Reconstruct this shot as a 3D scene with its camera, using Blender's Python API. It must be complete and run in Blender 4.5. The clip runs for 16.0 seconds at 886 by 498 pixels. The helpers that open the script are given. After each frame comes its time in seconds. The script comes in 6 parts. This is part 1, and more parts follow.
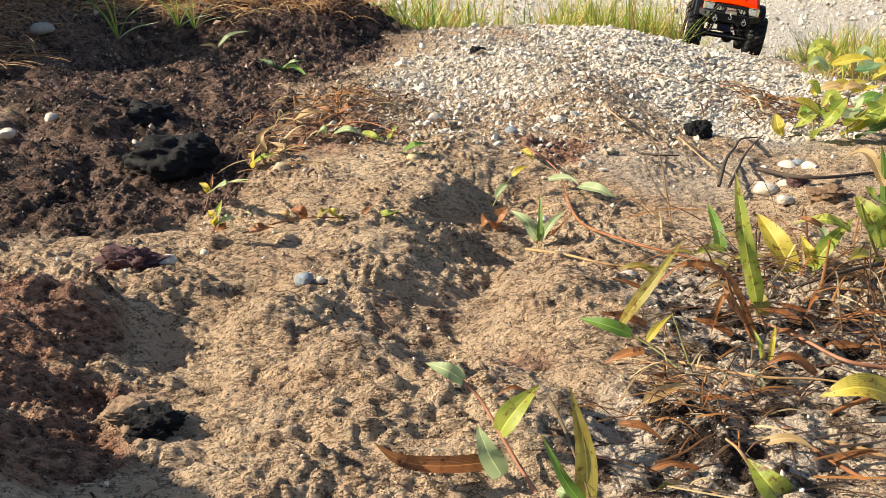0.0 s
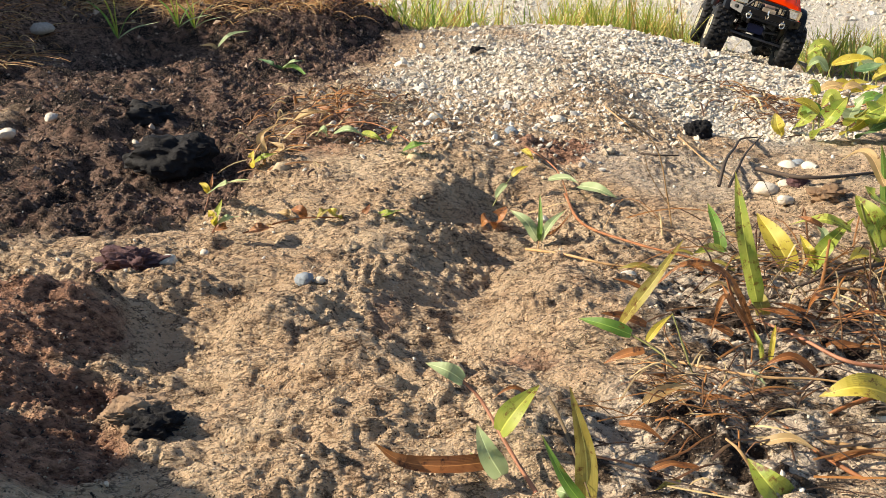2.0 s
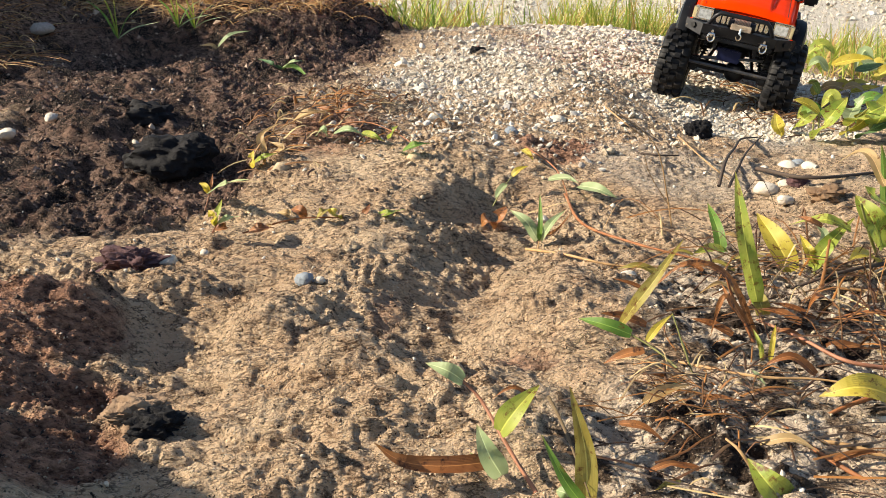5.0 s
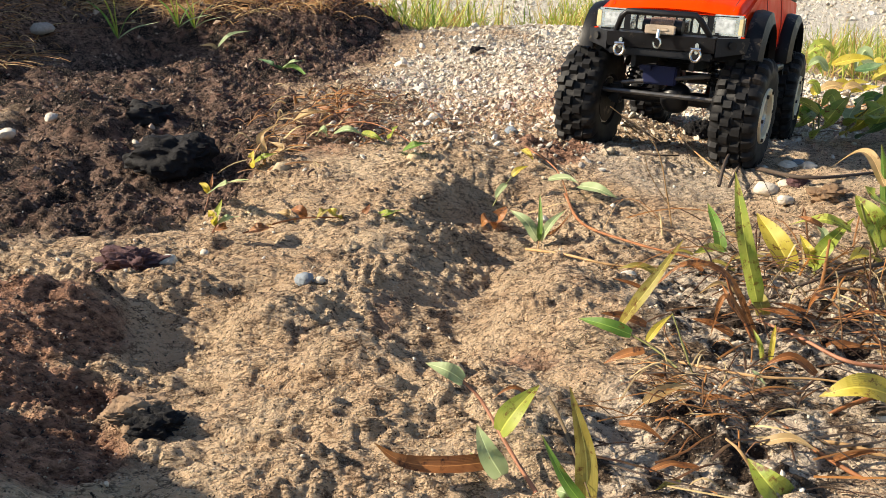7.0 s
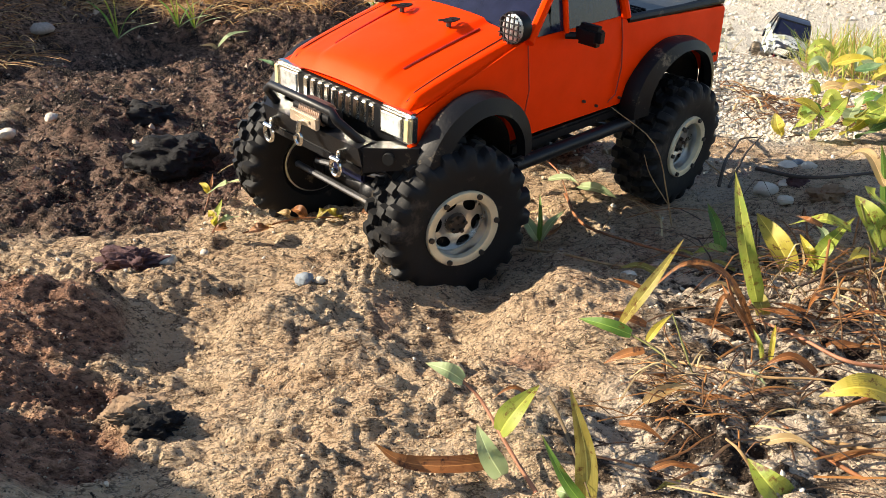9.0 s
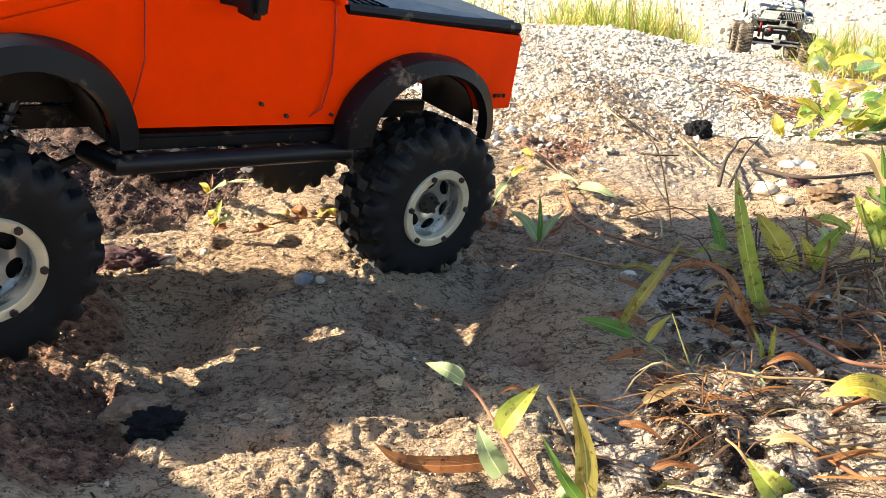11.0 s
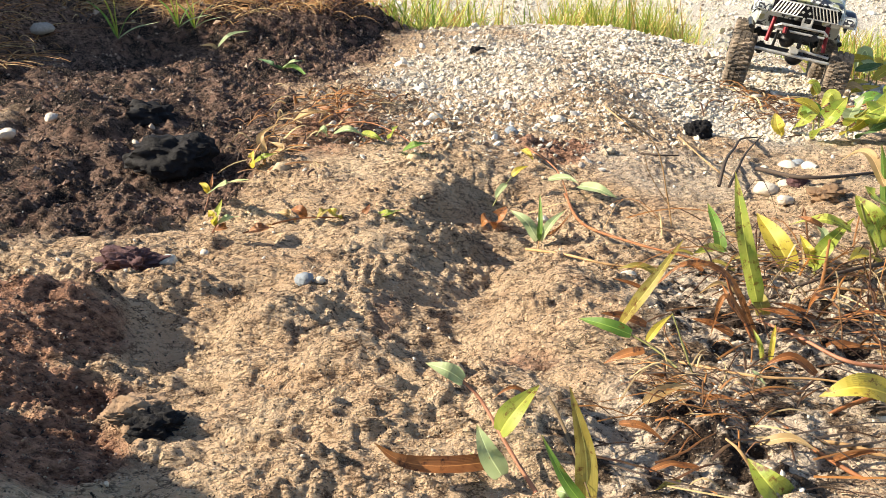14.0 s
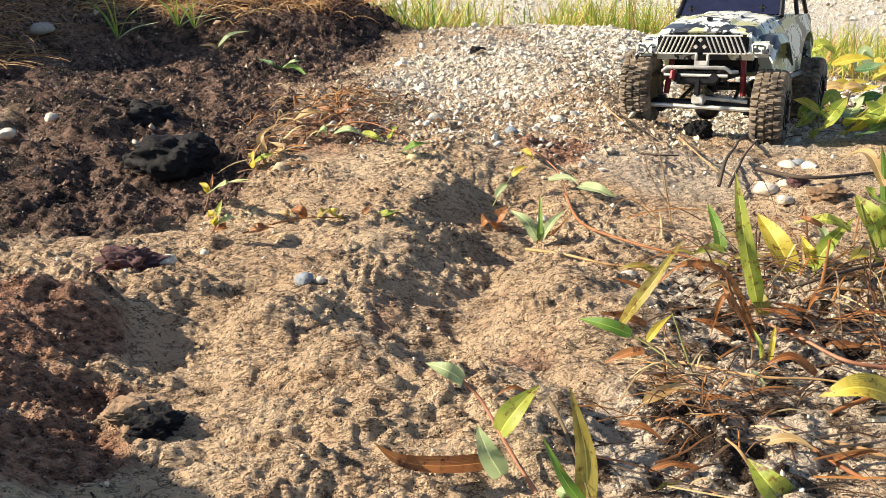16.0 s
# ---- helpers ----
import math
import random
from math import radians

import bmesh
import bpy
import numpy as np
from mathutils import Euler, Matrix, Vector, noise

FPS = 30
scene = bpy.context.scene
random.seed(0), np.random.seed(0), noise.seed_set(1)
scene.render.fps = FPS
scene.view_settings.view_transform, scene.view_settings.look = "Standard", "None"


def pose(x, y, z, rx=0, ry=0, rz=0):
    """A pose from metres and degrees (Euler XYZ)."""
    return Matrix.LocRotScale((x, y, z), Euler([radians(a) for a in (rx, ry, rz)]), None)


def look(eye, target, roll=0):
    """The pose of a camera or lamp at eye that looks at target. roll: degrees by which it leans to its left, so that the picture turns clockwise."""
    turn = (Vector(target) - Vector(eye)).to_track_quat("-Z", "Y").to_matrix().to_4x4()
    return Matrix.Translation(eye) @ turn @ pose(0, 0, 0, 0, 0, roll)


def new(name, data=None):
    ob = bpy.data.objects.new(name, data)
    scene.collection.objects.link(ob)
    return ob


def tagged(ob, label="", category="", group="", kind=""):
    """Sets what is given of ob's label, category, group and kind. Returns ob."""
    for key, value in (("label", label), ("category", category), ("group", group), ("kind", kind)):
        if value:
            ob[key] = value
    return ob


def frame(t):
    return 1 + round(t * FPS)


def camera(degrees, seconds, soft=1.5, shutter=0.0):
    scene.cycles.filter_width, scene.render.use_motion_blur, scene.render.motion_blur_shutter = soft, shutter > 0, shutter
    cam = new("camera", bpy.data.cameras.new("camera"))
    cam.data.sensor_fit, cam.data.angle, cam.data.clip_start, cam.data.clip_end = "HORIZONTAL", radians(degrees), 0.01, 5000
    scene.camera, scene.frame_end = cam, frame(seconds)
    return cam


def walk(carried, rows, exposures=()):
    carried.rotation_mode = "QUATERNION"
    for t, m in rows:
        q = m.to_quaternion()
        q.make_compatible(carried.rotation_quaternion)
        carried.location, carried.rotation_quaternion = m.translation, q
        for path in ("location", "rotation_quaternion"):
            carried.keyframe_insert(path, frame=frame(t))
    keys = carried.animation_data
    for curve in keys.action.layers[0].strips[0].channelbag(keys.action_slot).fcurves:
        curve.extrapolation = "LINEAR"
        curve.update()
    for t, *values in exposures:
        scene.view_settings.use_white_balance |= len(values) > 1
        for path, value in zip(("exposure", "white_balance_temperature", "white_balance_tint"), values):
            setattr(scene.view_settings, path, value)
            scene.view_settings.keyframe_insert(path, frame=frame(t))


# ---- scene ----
# ---- camera ----
cam = camera(54, 16.0, soft=0.65)
walk(cam, [(0.0, pose(0, 0, 0.25, 70.5, 0, 0)), (16.0, pose(0, 0, 0.25, 70.5, 0, 0))], exposures=[(0.0, 1.00), (6.3, 1.02), (9.2, 1.28), (11.3, 1.82), (13.3, 1.68), (14.0, 1.30), (16.0, 1.17)])

# ---- light: low sun over the left shoulder of the bank, clear sky ----
SUN_DIR = Vector((-1.70, 0.06, 0.97)).normalized()
world = bpy.data.worlds.new("world")
scene.world = world
world.use_nodes = True
wn = world.node_tree.nodes
sky = wn.new("ShaderNodeTexSky")
sky.sky_type, sky.sun_disc = "NISHITA", False
sky.sun_elevation = math.asin(SUN_DIR.z)
sky.sun_rotation = math.atan2(SUN_DIR.x, SUN_DIR.y)
world.node_tree.links.new(sky.outputs[0], wn["Background"].inputs[0])
wn["Background"].inputs[1].default_value = 0.084
sun = new("sun", bpy.data.lights.new("sun", "SUN"))
sun.data.energy, sun.data.angle, sun.data.color = 5.0, radians(0.5), (1.0, 0.865, 0.665)
sun.matrix_world = look(SUN_DIR * 10, (0, 0, 0))


# ---- material helpers ----
class Nodes:
    """Short-hand for a node material."""

    def __init__(self, name):
        self.mat = bpy.data.materials.new(name)
        self.mat.use_nodes = True
        self.tree = self.mat.node_tree
        self.bsdf = self.tree.nodes["Principled BSDF"]

    def add(self, kind, **inputs):
        node = self.tree.nodes.new("ShaderNode" + kind)
        for key, value in inputs.items():
            self.set(node, key, value)
        return node

    def set(self, node, key, value):
        key = key.replace("_", " ")
        sock = next(s for s in node.inputs if s.name == key and s.enabled)
        if isinstance(value, bpy.types.NodeSocket):
            self.tree.links.new(value, sock)
        else:
            sock.default_value = value

    def noise(self, scale, detail=4.0, rough=0.6, coords=None):
        n = self.add("TexNoise", Scale=scale, Detail=detail, Roughness=rough)
        if coords is not None:
            self.tree.links.new(coords, n.inputs["Vector"])
        return n.outputs["Fac"]

    def ramp(self, fac, *stops):
        r = self.tree.nodes.new("ShaderNodeValToRGB")
        while len(r.color_ramp.elements) < len(stops):
            r.color_ramp.elements.new(0.5)
        for e, (p, c) in zip(r.color_ramp.elements, stops):
            e.position, e.color = p, (*c, 1) if len(c) == 3 else c
        self.tree.links.new(fac, r.inputs[0])
        return r.outputs[0]

    def mix(self, fac, a, b, mode="MIX"):
        m = self.tree.nodes.new("ShaderNodeMix")
        m.data_type, m.blend_type = "RGBA", mode
        for sock, v in ((m.inputs[0], fac), (m.inputs[6], a), (m.inputs[7], b)):
            if isinstance(v, bpy.types.NodeSocket):
                self.tree.links.new(v, sock)
            else:
                sock.default_value = (*v, 1) if isinstance(v, tuple) and len(v) == 3 else v
        return m.outputs[2]

    def math(self, op, a, b=0.0):
        m = self.tree.nodes.new("ShaderNodeMath")
        m.operation = op
        for sock, v in zip(m.inputs, (a, b)):
            if isinstance(v, bpy.types.NodeSocket):
                self.tree.links.new(v, sock)
            else:
                sock.default_value = v
        return m.outputs[0]

    def attr(self, name):
        a = self.tree.nodes.new("ShaderNodeAttribute")
        a.attribute_name = name
        return a.outputs["Fac"]

    def place(self):
        return self.tree.nodes.new("ShaderNodeNewGeometry").outputs["Position"]

    def obj(self):
        return self.tree.nodes.new("ShaderNodeTexCoord").outputs["Object"]

    def island(self):
        return self.tree.nodes.new("ShaderNodeNewGeometry").outputs["Random Per Island"]

    def random(self):
        return self.tree.nodes.new("ShaderNodeObjectInfo").outputs["Random"]

    def bump(self, height, strength=0.5, distance=0.002):
        b = self.add("Bump", Strength=strength, Distance=distance, Height=height)
        self.tree.links.new(b.outputs[0], self.bsdf.inputs["Normal"])
        return b

    def done(self, color=None, rough=0.6, metal=0.0, **more):
        if color is not None:
            self.set(self.bsdf, "Base_Color", (*color, 1) if isinstance(color, tuple) else color)
        self.set(self.bsdf, "Roughness", rough)
        self.set(self.bsdf, "Metallic", metal)
        for k, v in more.items():
            self.set(self.bsdf, k, v)
        return self.mat


def plain(name, color, rough=0.5, metal=0.0, grain=60.0, amount=0.25, dust=0.0, dust_color=(0.33, 0.26, 0.18), **more):
    """A simple surface with uneven tone, fine relief and, if wanted, settled dust."""
    n = Nodes(name)
    c = n.obj()
    a = n.noise(grain, 5, 0.6, c)
    low = tuple(v * (1 - amount) for v in color)
    high = tuple(min(1, v * (1 + amount)) for v in color)
    col = n.ramp(a, (0.3, low), (0.7, high))
    if dust:
        d = n.ramp(n.noise(grain * 0.6, 6, 0.7, c), (0.62 - 0.3 * dust, (0, 0, 0)), (0.82 - 0.2 * dust, (1, 1, 1)))
        col = n.mix(d, col, dust_color)
    n.bump(n.noise(grain * 6, 3, 0.6, c), 0.15, 0.001)
    r = n.ramp(a, (0.3, (rough * 0.85,) * 3), (0.7, (min(1, rough * 1.15),) * 3))
    return n.done(col, r, metal, **more)


# ---- ground relief ----
def hash01(i, j, seed):
    h = (i.astype(np.int64) * 374761393 + j.astype(np.int64) * 668265263 + seed * 1442695041) & 0xFFFFFFFF
    h = ((h ^ (h >> 13)) * 1274126177) & 0xFFFFFFFF
    return ((h ^ (h >> 16)) & 0xFFFFFF) / float(0xFFFFFF)


def lattice(x, y, seed=0):
    i, j = np.floor(x), np.floor(y)
    u, v = x - i, y - j
    u, v = u * u * u * (u * (6 * u - 15) + 10), v * v * v * (v * (6 * v - 15) + 10)
    a, b = hash01(i, j, seed), hash01(i + 1, j, seed)
    c, d = hash01(i, j + 1, seed), hash01(i + 1, j + 1, seed)
    return (a + (b - a) * u) * (1 - v) + (c + (d - c) * u) * v


def fbm(x, y, size, octaves=4, seed=0, gain=0.5):
    """Layered noise, about -1 to 1, with lumps of about `size` metres."""
    total, amp, norm = np.zeros_like(x), 1.0, 0.0
    f = 1.0 / size
    for k in range(octaves):
        total += amp * (2 * lattice(x * f + 17.3 * k, y * f - 9.1 * k, seed + k) - 1)
        norm += amp
        amp *= gain
        f *= 2.03
    return total / norm


def step(x, a, b):
    t = np.clip((x - a) / (b - a), 0, 1)
    return t * t * (3 - 2 * t)


def lump(X, Y, x, y, rx, ry, turn=0.0, sharp=2.0):
    c, s = math.cos(radians(turn)), math.sin(radians(turn))
    u, v = ((X - x) * c + (Y - y) * s) / rx, (-(X - x) * s + (Y - y) * c) / ry
    return np.exp(-np.power(u * u + v * v, sharp / 2))


def along(X, Y, pts, width):
    """1 on a line through pts, falling off over `width`."""
    best = np.full_like(X, 1e9)
    for (x0, y0), (x1, y1) in zip(pts, pts[1:]):
        dx, dy = x1 - x0, y1 - y0
        t = np.clip(((X - x0) * dx + (Y - y0) * dy) / (dx * dx + dy * dy), 0, 1)
        best = np.minimum(best, (X - x0 - t * dx) ** 2 + (Y - y0 - t * dy) ** 2)
    return np.exp(-best / (width * width))


def bank_mask(X, Y):
    """The raised bank with dry grass at the back on the left."""
    edge = 2.12 + 0.30 * (X + 0.1) + 0.07 * fbm(X, Y, 0.35, 3, 41)
    right = -0.10 + 0.05 * fbm(X, Y, 0.2, 2, 43)
    return step(Y, edge - 0.06, edge + 0.16) * step(-X, -right - 0.02, -right + 0.15) * step(-Y, -4.2, -3.0)


def zones(X, Y):
    """How much of each kind of soil lies at a place: dark humus, gravel, red crumbly clay, peaty litter."""
    w = 0.25 * fbm(X, Y, 0.16, 4, 11)
    dark = np.maximum.reduce([
        lump(X, Y, *(-0.445, 1.22, 0.250, 0.53), 8, 4), lump(X, Y, *(-0.621, 2.144, 0.575, 0.900), 0, 4),
        # the streak at (-0.145, 0.478) puts the dark under a ledge into the soil
        lump(X, Y, *(-0.400, 0.860, 0.100, 0.070), 0, 4), 0.6 * lump(X, Y, *(-0.252, 0.575, 0.045, 0.010), -20, 3), 0.6 * lump(X, Y, -0.145, 0.478, 0.022, 0.006, -15, 3)])
    dark = np.maximum(step(dark + w, 0.42, 0.62), step(bank_mask(X, Y), 0.03, 0.3))
    gravel = np.maximum(lump(X, Y, 0.60, 2.14, 0.44, 0.74, 0, 6), lump(X, Y, *(0.50, 1.47, 0.17, 0.34), 0, 4))
    gravel = np.maximum(gravel, 0.58 * lump(X, Y, *(0.079, 1.80, 0.26, 0.62), 0, 4))
    gravel = step(gravel + 1.3 * w, 0.30, 0.90) * (1 - dark)
    gravel = np.maximum(gravel, 0.35 * step(lump(X, Y, 0.27, 0.99, 0.11, 0.12, 0, 3) + 1.2 * w, 0.35, 0.8))
    far = step(Y + 0.3 * fbm(X, Y, 0.5, 3, 5), 3.0, 3.5) + lump(X, Y, 1.5, 3.0, 0.5, 0.3)
    gravel = np.maximum(gravel, np.clip(far, 0, 1) * (1 - dark))
    # the lump at (-0.215, 0.385) is reddish sand, also darkened for the shade there
    red = np.maximum.reduce([lump(X, Y, *(-0.275, 0.520, 0.075, 0.058), 0, 4), 0.95 * lump(X, Y, *(-0.225, 0.452, 0.070, 0.034), 0, 4), 0.80 * lump(X, Y, -0.215, 0.385, 0.065, 0.050, 0, 4), 0.62 * lump(X, Y, *(0.051, 0.486, 0.032, 0.023), 0, 4),
                             0.9 * lump(X, Y, *(0.141, 1.054, 0.063, 0.085), 0, 4), 0.8 * lump(X, Y, *(-0.143, 1.118, 0.096, 0.136), 0, 3),
                             # the strip at (-0.090, 0.446) lays a ledge's shadow into the red soil
                             0.6 * lump(X, Y, *(-0.040, 0.580, 0.022, 0.050), 0, 3), 0.55 * lump(X, Y, -0.090, 0.446, 0.030, 0.010, 0, 3)])
    red = step(red + w, 0.4, 0.8)
    litter = np.maximum(lump(X, Y, *(0.262, 0.564, 0.132, 0.203), 0, 4), lump(X, Y, *(0.137, 0.390, 0.097, 0.065), 0, 4))
    litter = step(litter + 1.6 * w, 0.35, 0.85)
    return dark, gravel, red, litter


def relief(X, Y, fine=True):
    """Height of the ground."""
    near = 1 - step(Y, 1.2, 2.0)
    z = 0.012 * fbm(X, Y, 0.5, 3, 1)
    z = z + 0.014 * lump(X, Y, 0.06, 1.10, 0.12, 0.13) + 0.009 * lump(X, Y, -0.19, 0.76, 0.10, 0.09) - 0.016 * lump(X, Y, 0.30, 0.90, 0.07, 0.07)
    # high ground beside the track on the left
    z = z + 0.46 * lump(X, Y, -1.50, 2.0, 0.36, 0.55)
    # gravel ridge, its fall to the right and the hollow behind it
    z = z + 0.045 * lump(X, Y, 0.2, 2.2, 0.55, 0.33) - 0.040 * lump(X, Y, 0.45, 1.40, 0.28, 0.24)
    z = z - 0.12 * np.clip(X - 0.42, 0, 1.0) * step(Y, 1.3, 1.8) * step(-Y, -6.0, -4.0)
    z = z - 0.05 * step(Y, 2.4, 2.9) - 0.12 * step(Y, 3.0, 3.9) - 0.03 * lump(X, Y, 0.95, 2.3, 0.2, 0.25) + 0.020 * lump(X, Y, 0.92, 2.68, 0.25, 0.22) - 0.045 * lump(X, Y, 1.7, 4.15, 0.9, 0.45) - 0.026 * lump(X, Y, 0.72, 1.75, 0.16, 0.25) + 0.02 * np.clip(Y - 5.0, 0, 60.0)
    z = z + 0.10 * bank_mask(X, Y) * (1 + 0.3 * fbm(X, Y, 0.2, 3, 31)) + 0.034 * along(X, Y, [(0.109, 1.762), (0.226, 1.617), (0.237, 1.291)], 0.11)
    # sandy spur, the gully beside it and the mounds round them
    z = z + 0.014 * along(X, Y, [(0.011, 1.069), (-0.026, 0.887), (-0.047, 0.722), (-0.057, 0.605)], 0.075)
    z = z - 0.023 * along(X, Y, [(0.060, 0.876), (0.035, 0.707), (0.011, 0.579), (-0.005, 0.535)], 0.055)
    z = z + 0.020 * lump(X, Y, *(0.072, 0.584, 0.045, 0.063)) + 0.018 * lump(X, Y, *(0.246, 1.011, 0.088, 0.113))
    # the 0.200 lump is an unseen berm, added to shade the near left ground
    z = z + 0.018 * lump(X, Y, *(-0.169, 0.611, 0.064, 0.045)) + 0.014 * lump(X, Y, -0.270, 0.535, 0.060, 0.045, 0, 4) * (1 + 0.35 * fbm(X, Y, 0.05, 3, 97)) + 0.145 * lump(X, Y, -0.43, 0.16, 0.21, 0.27, 0, 4) + 0.200 * lump(X, Y, -0.63, 0.375, 0.14, 0.11, 0, 4) + 0.020 * lump(X, Y, 0.00, 0.42, 0.13, 0.075)
    z = z - 0.014 * lump(X, Y, *(-0.225, 0.447, 0.040, 0.024)) - 0.024 * lump(X, Y, -0.180, 0.538, 0.045, 0.052, 0, 2.5) - 0.012 * lump(X, Y, -0.165, 0.440, 0.050, 0.030) + 0.010 * lump(X, Y, *(-0.089, 0.361, 0.072, 0.021), 0, 4)
    z = z - 0.020 * lump(X, Y, *(-0.147, 0.611, 0.034, 0.018)) - 0.012 * lump(X, Y, *(-0.162, 0.457, 0.040, 0.021)) - 0.016 * lump(X, Y, *(-0.086, 0.442, 0.036, 0.008))
    z = z + 0.012 * lump(X, Y, *(-0.080, 0.493, 0.043, 0.031)) + 0.012 * lump(X, Y, *(-0.170, 0.424, 0.026, 0.016))
    z = z - 0.030 * lump(X, Y, *(-0.319, 0.887, 0.155, 0.134)) - 0.02 * lump(X, Y, *(-0.319, 1.011, 0.047, 0.073)) + 0.024 * lump(X, Y, *(-0.148, 1.228, 0.121, 0.205))
    z = z + 0.015 * lump(X, Y, *(0.425, 0.909, 0.067, 0.093))
    z = z + 0.012 * lump(X, Y, *(-0.123, 0.549, 0.031, 0.028), 0, 3) + 0.008 * lump(X, Y, *(-0.034, 0.493, 0.032, 0.020), 0, 3) + 0.010 * lump(X, Y, *(0.104, 0.527, 0.034, 0.035)) + 0.010 * lump(X, Y, *(-0.137, 0.909, 0.055, 0.058))
    z = z - 0.007 * along(X, Y, [(-0.159, 0.484), (-0.107, 0.469), (-0.061, 0.457), (-0.021, 0.450)], 0.008) - 0.008 * along(X, Y, [(-0.151, 0.374), (-0.117, 0.384), (-0.065, 0.387)], 0.010)
    z = z - 0.006 * along(X, Y, [(-0.336, 0.628), (-0.264, 0.638), (-0.210, 0.666)], 0.008) - 0.006 * along(X, Y, [(0.059, 0.457), (0.097, 0.413), (0.114, 0.380)], 0.012)
    z = z + 0.014 * along(X, Y, [(0.057, 0.887), (0.015, 0.579), (-0.032, 0.527)], 0.09) * fbm(X, Y, 0.05, 3, 95)
    if fine:
        dark, gravel, red, litter = zones(X, Y)
        tidy = step(Y, 0.0, 0.25)
        sand = (1 - dark) * (1 - gravel) * tidy
        crumb = fbm(X, Y, 0.035, 5, 3, 0.66)
        warp = fbm(X, Y, 0.09, 4, 71, 0.6)
        bands = np.abs(fbm(X * 0.4 + 0.3 * Y, Y, 0.028, 4, 8, 0.6))
        level = 4.5 * fbm(X * 0.55 + 0.15 * Y, Y, 0.085, 4, 115, 0.55)
        tread = np.floor(level) + step(level - np.floor(level), 0.62, 1.0)
        z = z + sand * (0.0022 * crumb + 0.0075 * bands + 0.0035 * warp + 0.0026 * tread)
        lumps = np.abs(fbm(X * 0.5, Y, 0.014, 3, 33, 0.62)) + 0.5 * np.abs(fbm(X * 0.6, Y, 0.006, 2, 37, 0.6))
        patchy = 0.55 + 0.9 * step(fbm(X, Y, 0.07, 3, 121), -0.25, 0.35)
        z = z + (1 - 0.5 * gravel) * 0.0078 * (lumps - 0.3) * patchy * tidy
        rough = np.clip(dark + 0.55 * red, 0, 1)
        clod = np.abs(fbm(X * 0.7, Y, 0.055, 6, 21, 0.56))
        z = z + rough * (0.040 * (clod - 0.25) + 0.006 * fbm(X * 0.6, Y, 0.016, 4, 27, 0.66) + 0.020 * fbm(X, Y, 0.16, 3, 29))
        z = z + 0.010 * gravel * fbm(X, Y, 0.12, 4, 9) + 0.007 * litter * fbm(X, Y, 0.02, 4, 13)
        pits = np.clip(fbm(X * 0.5, Y, 0.02, 4, 51, 0.6) - 0.38, 0, 1)
        z = z - 0.008 * pits * sand * near
    return z


def height(x, y, fine=True):
    return float(relief(np.array([float(x)]), np.array([float(y)]), fine)[0])


def spaced(start, stop, first, rate, most=1e9):
    out = [start]
    while out[-1] < stop:
        out.append(out[-1] + min(most, max(first, rate * (out[-1] - start + first / rate))))
    return out


def ground_mesh():
    mid = np.arange(-0.34, 0.3401, 0.00115)
    side = np.array(spaced(0.34, 90, 0.0015, 0.018))[1:]
    xs = np.concatenate([-side[::-1], mid, side])
    ahead = [0.26]
    while ahead[-1] < 90:
        y = ahead[-1]
        ahead.append(y + (0.0031 * y if y < 2.6 else 0.03 * y))
    behind = np.array(spaced(0.0, 60, 0.006, 0.06))[1:]
    ys = np.concatenate([0.26 - behind[::-1], ahead])
    X, Y = np.meshgrid(xs, ys)
    Z = relief(X, Y)
    w, h = len(xs), len(ys)
    mesh = bpy.data.meshes.new("ground")
    mesh.vertices.add(w * h)
    mesh.vertices.foreach_set("co", np.stack([X, Y, Z], -1).ravel().astype(np.float32))
    i = (np.arange(h - 1)[:, None] * w + np.arange(w - 1)[None, :]).ravel()
    quads = np.stack([i, i + 1, i + 1 + w, i + w], 1)
    mesh.loops.add(quads.size)
    mesh.loops.foreach_set("vertex_index", quads.ravel().astype(np.int32))
    mesh.polygons.add(len(quads))
    mesh.polygons.foreach_set("loop_start", np.arange(0, quads.size, 4, dtype=np.int32))
    mesh.polygons.foreach_set("use_smooth", np.ones(len(quads), dtype=bool))
    mesh.update(calc_edges=True)
    for name, mask in zip(("dark", "gravel", "red", "litter"), zones(X, Y)):
        a = mesh.attributes.new(name, "FLOAT", "POINT")
        a.data.foreach_set("value", mask.ravel().astype(np.float32))
    return mesh


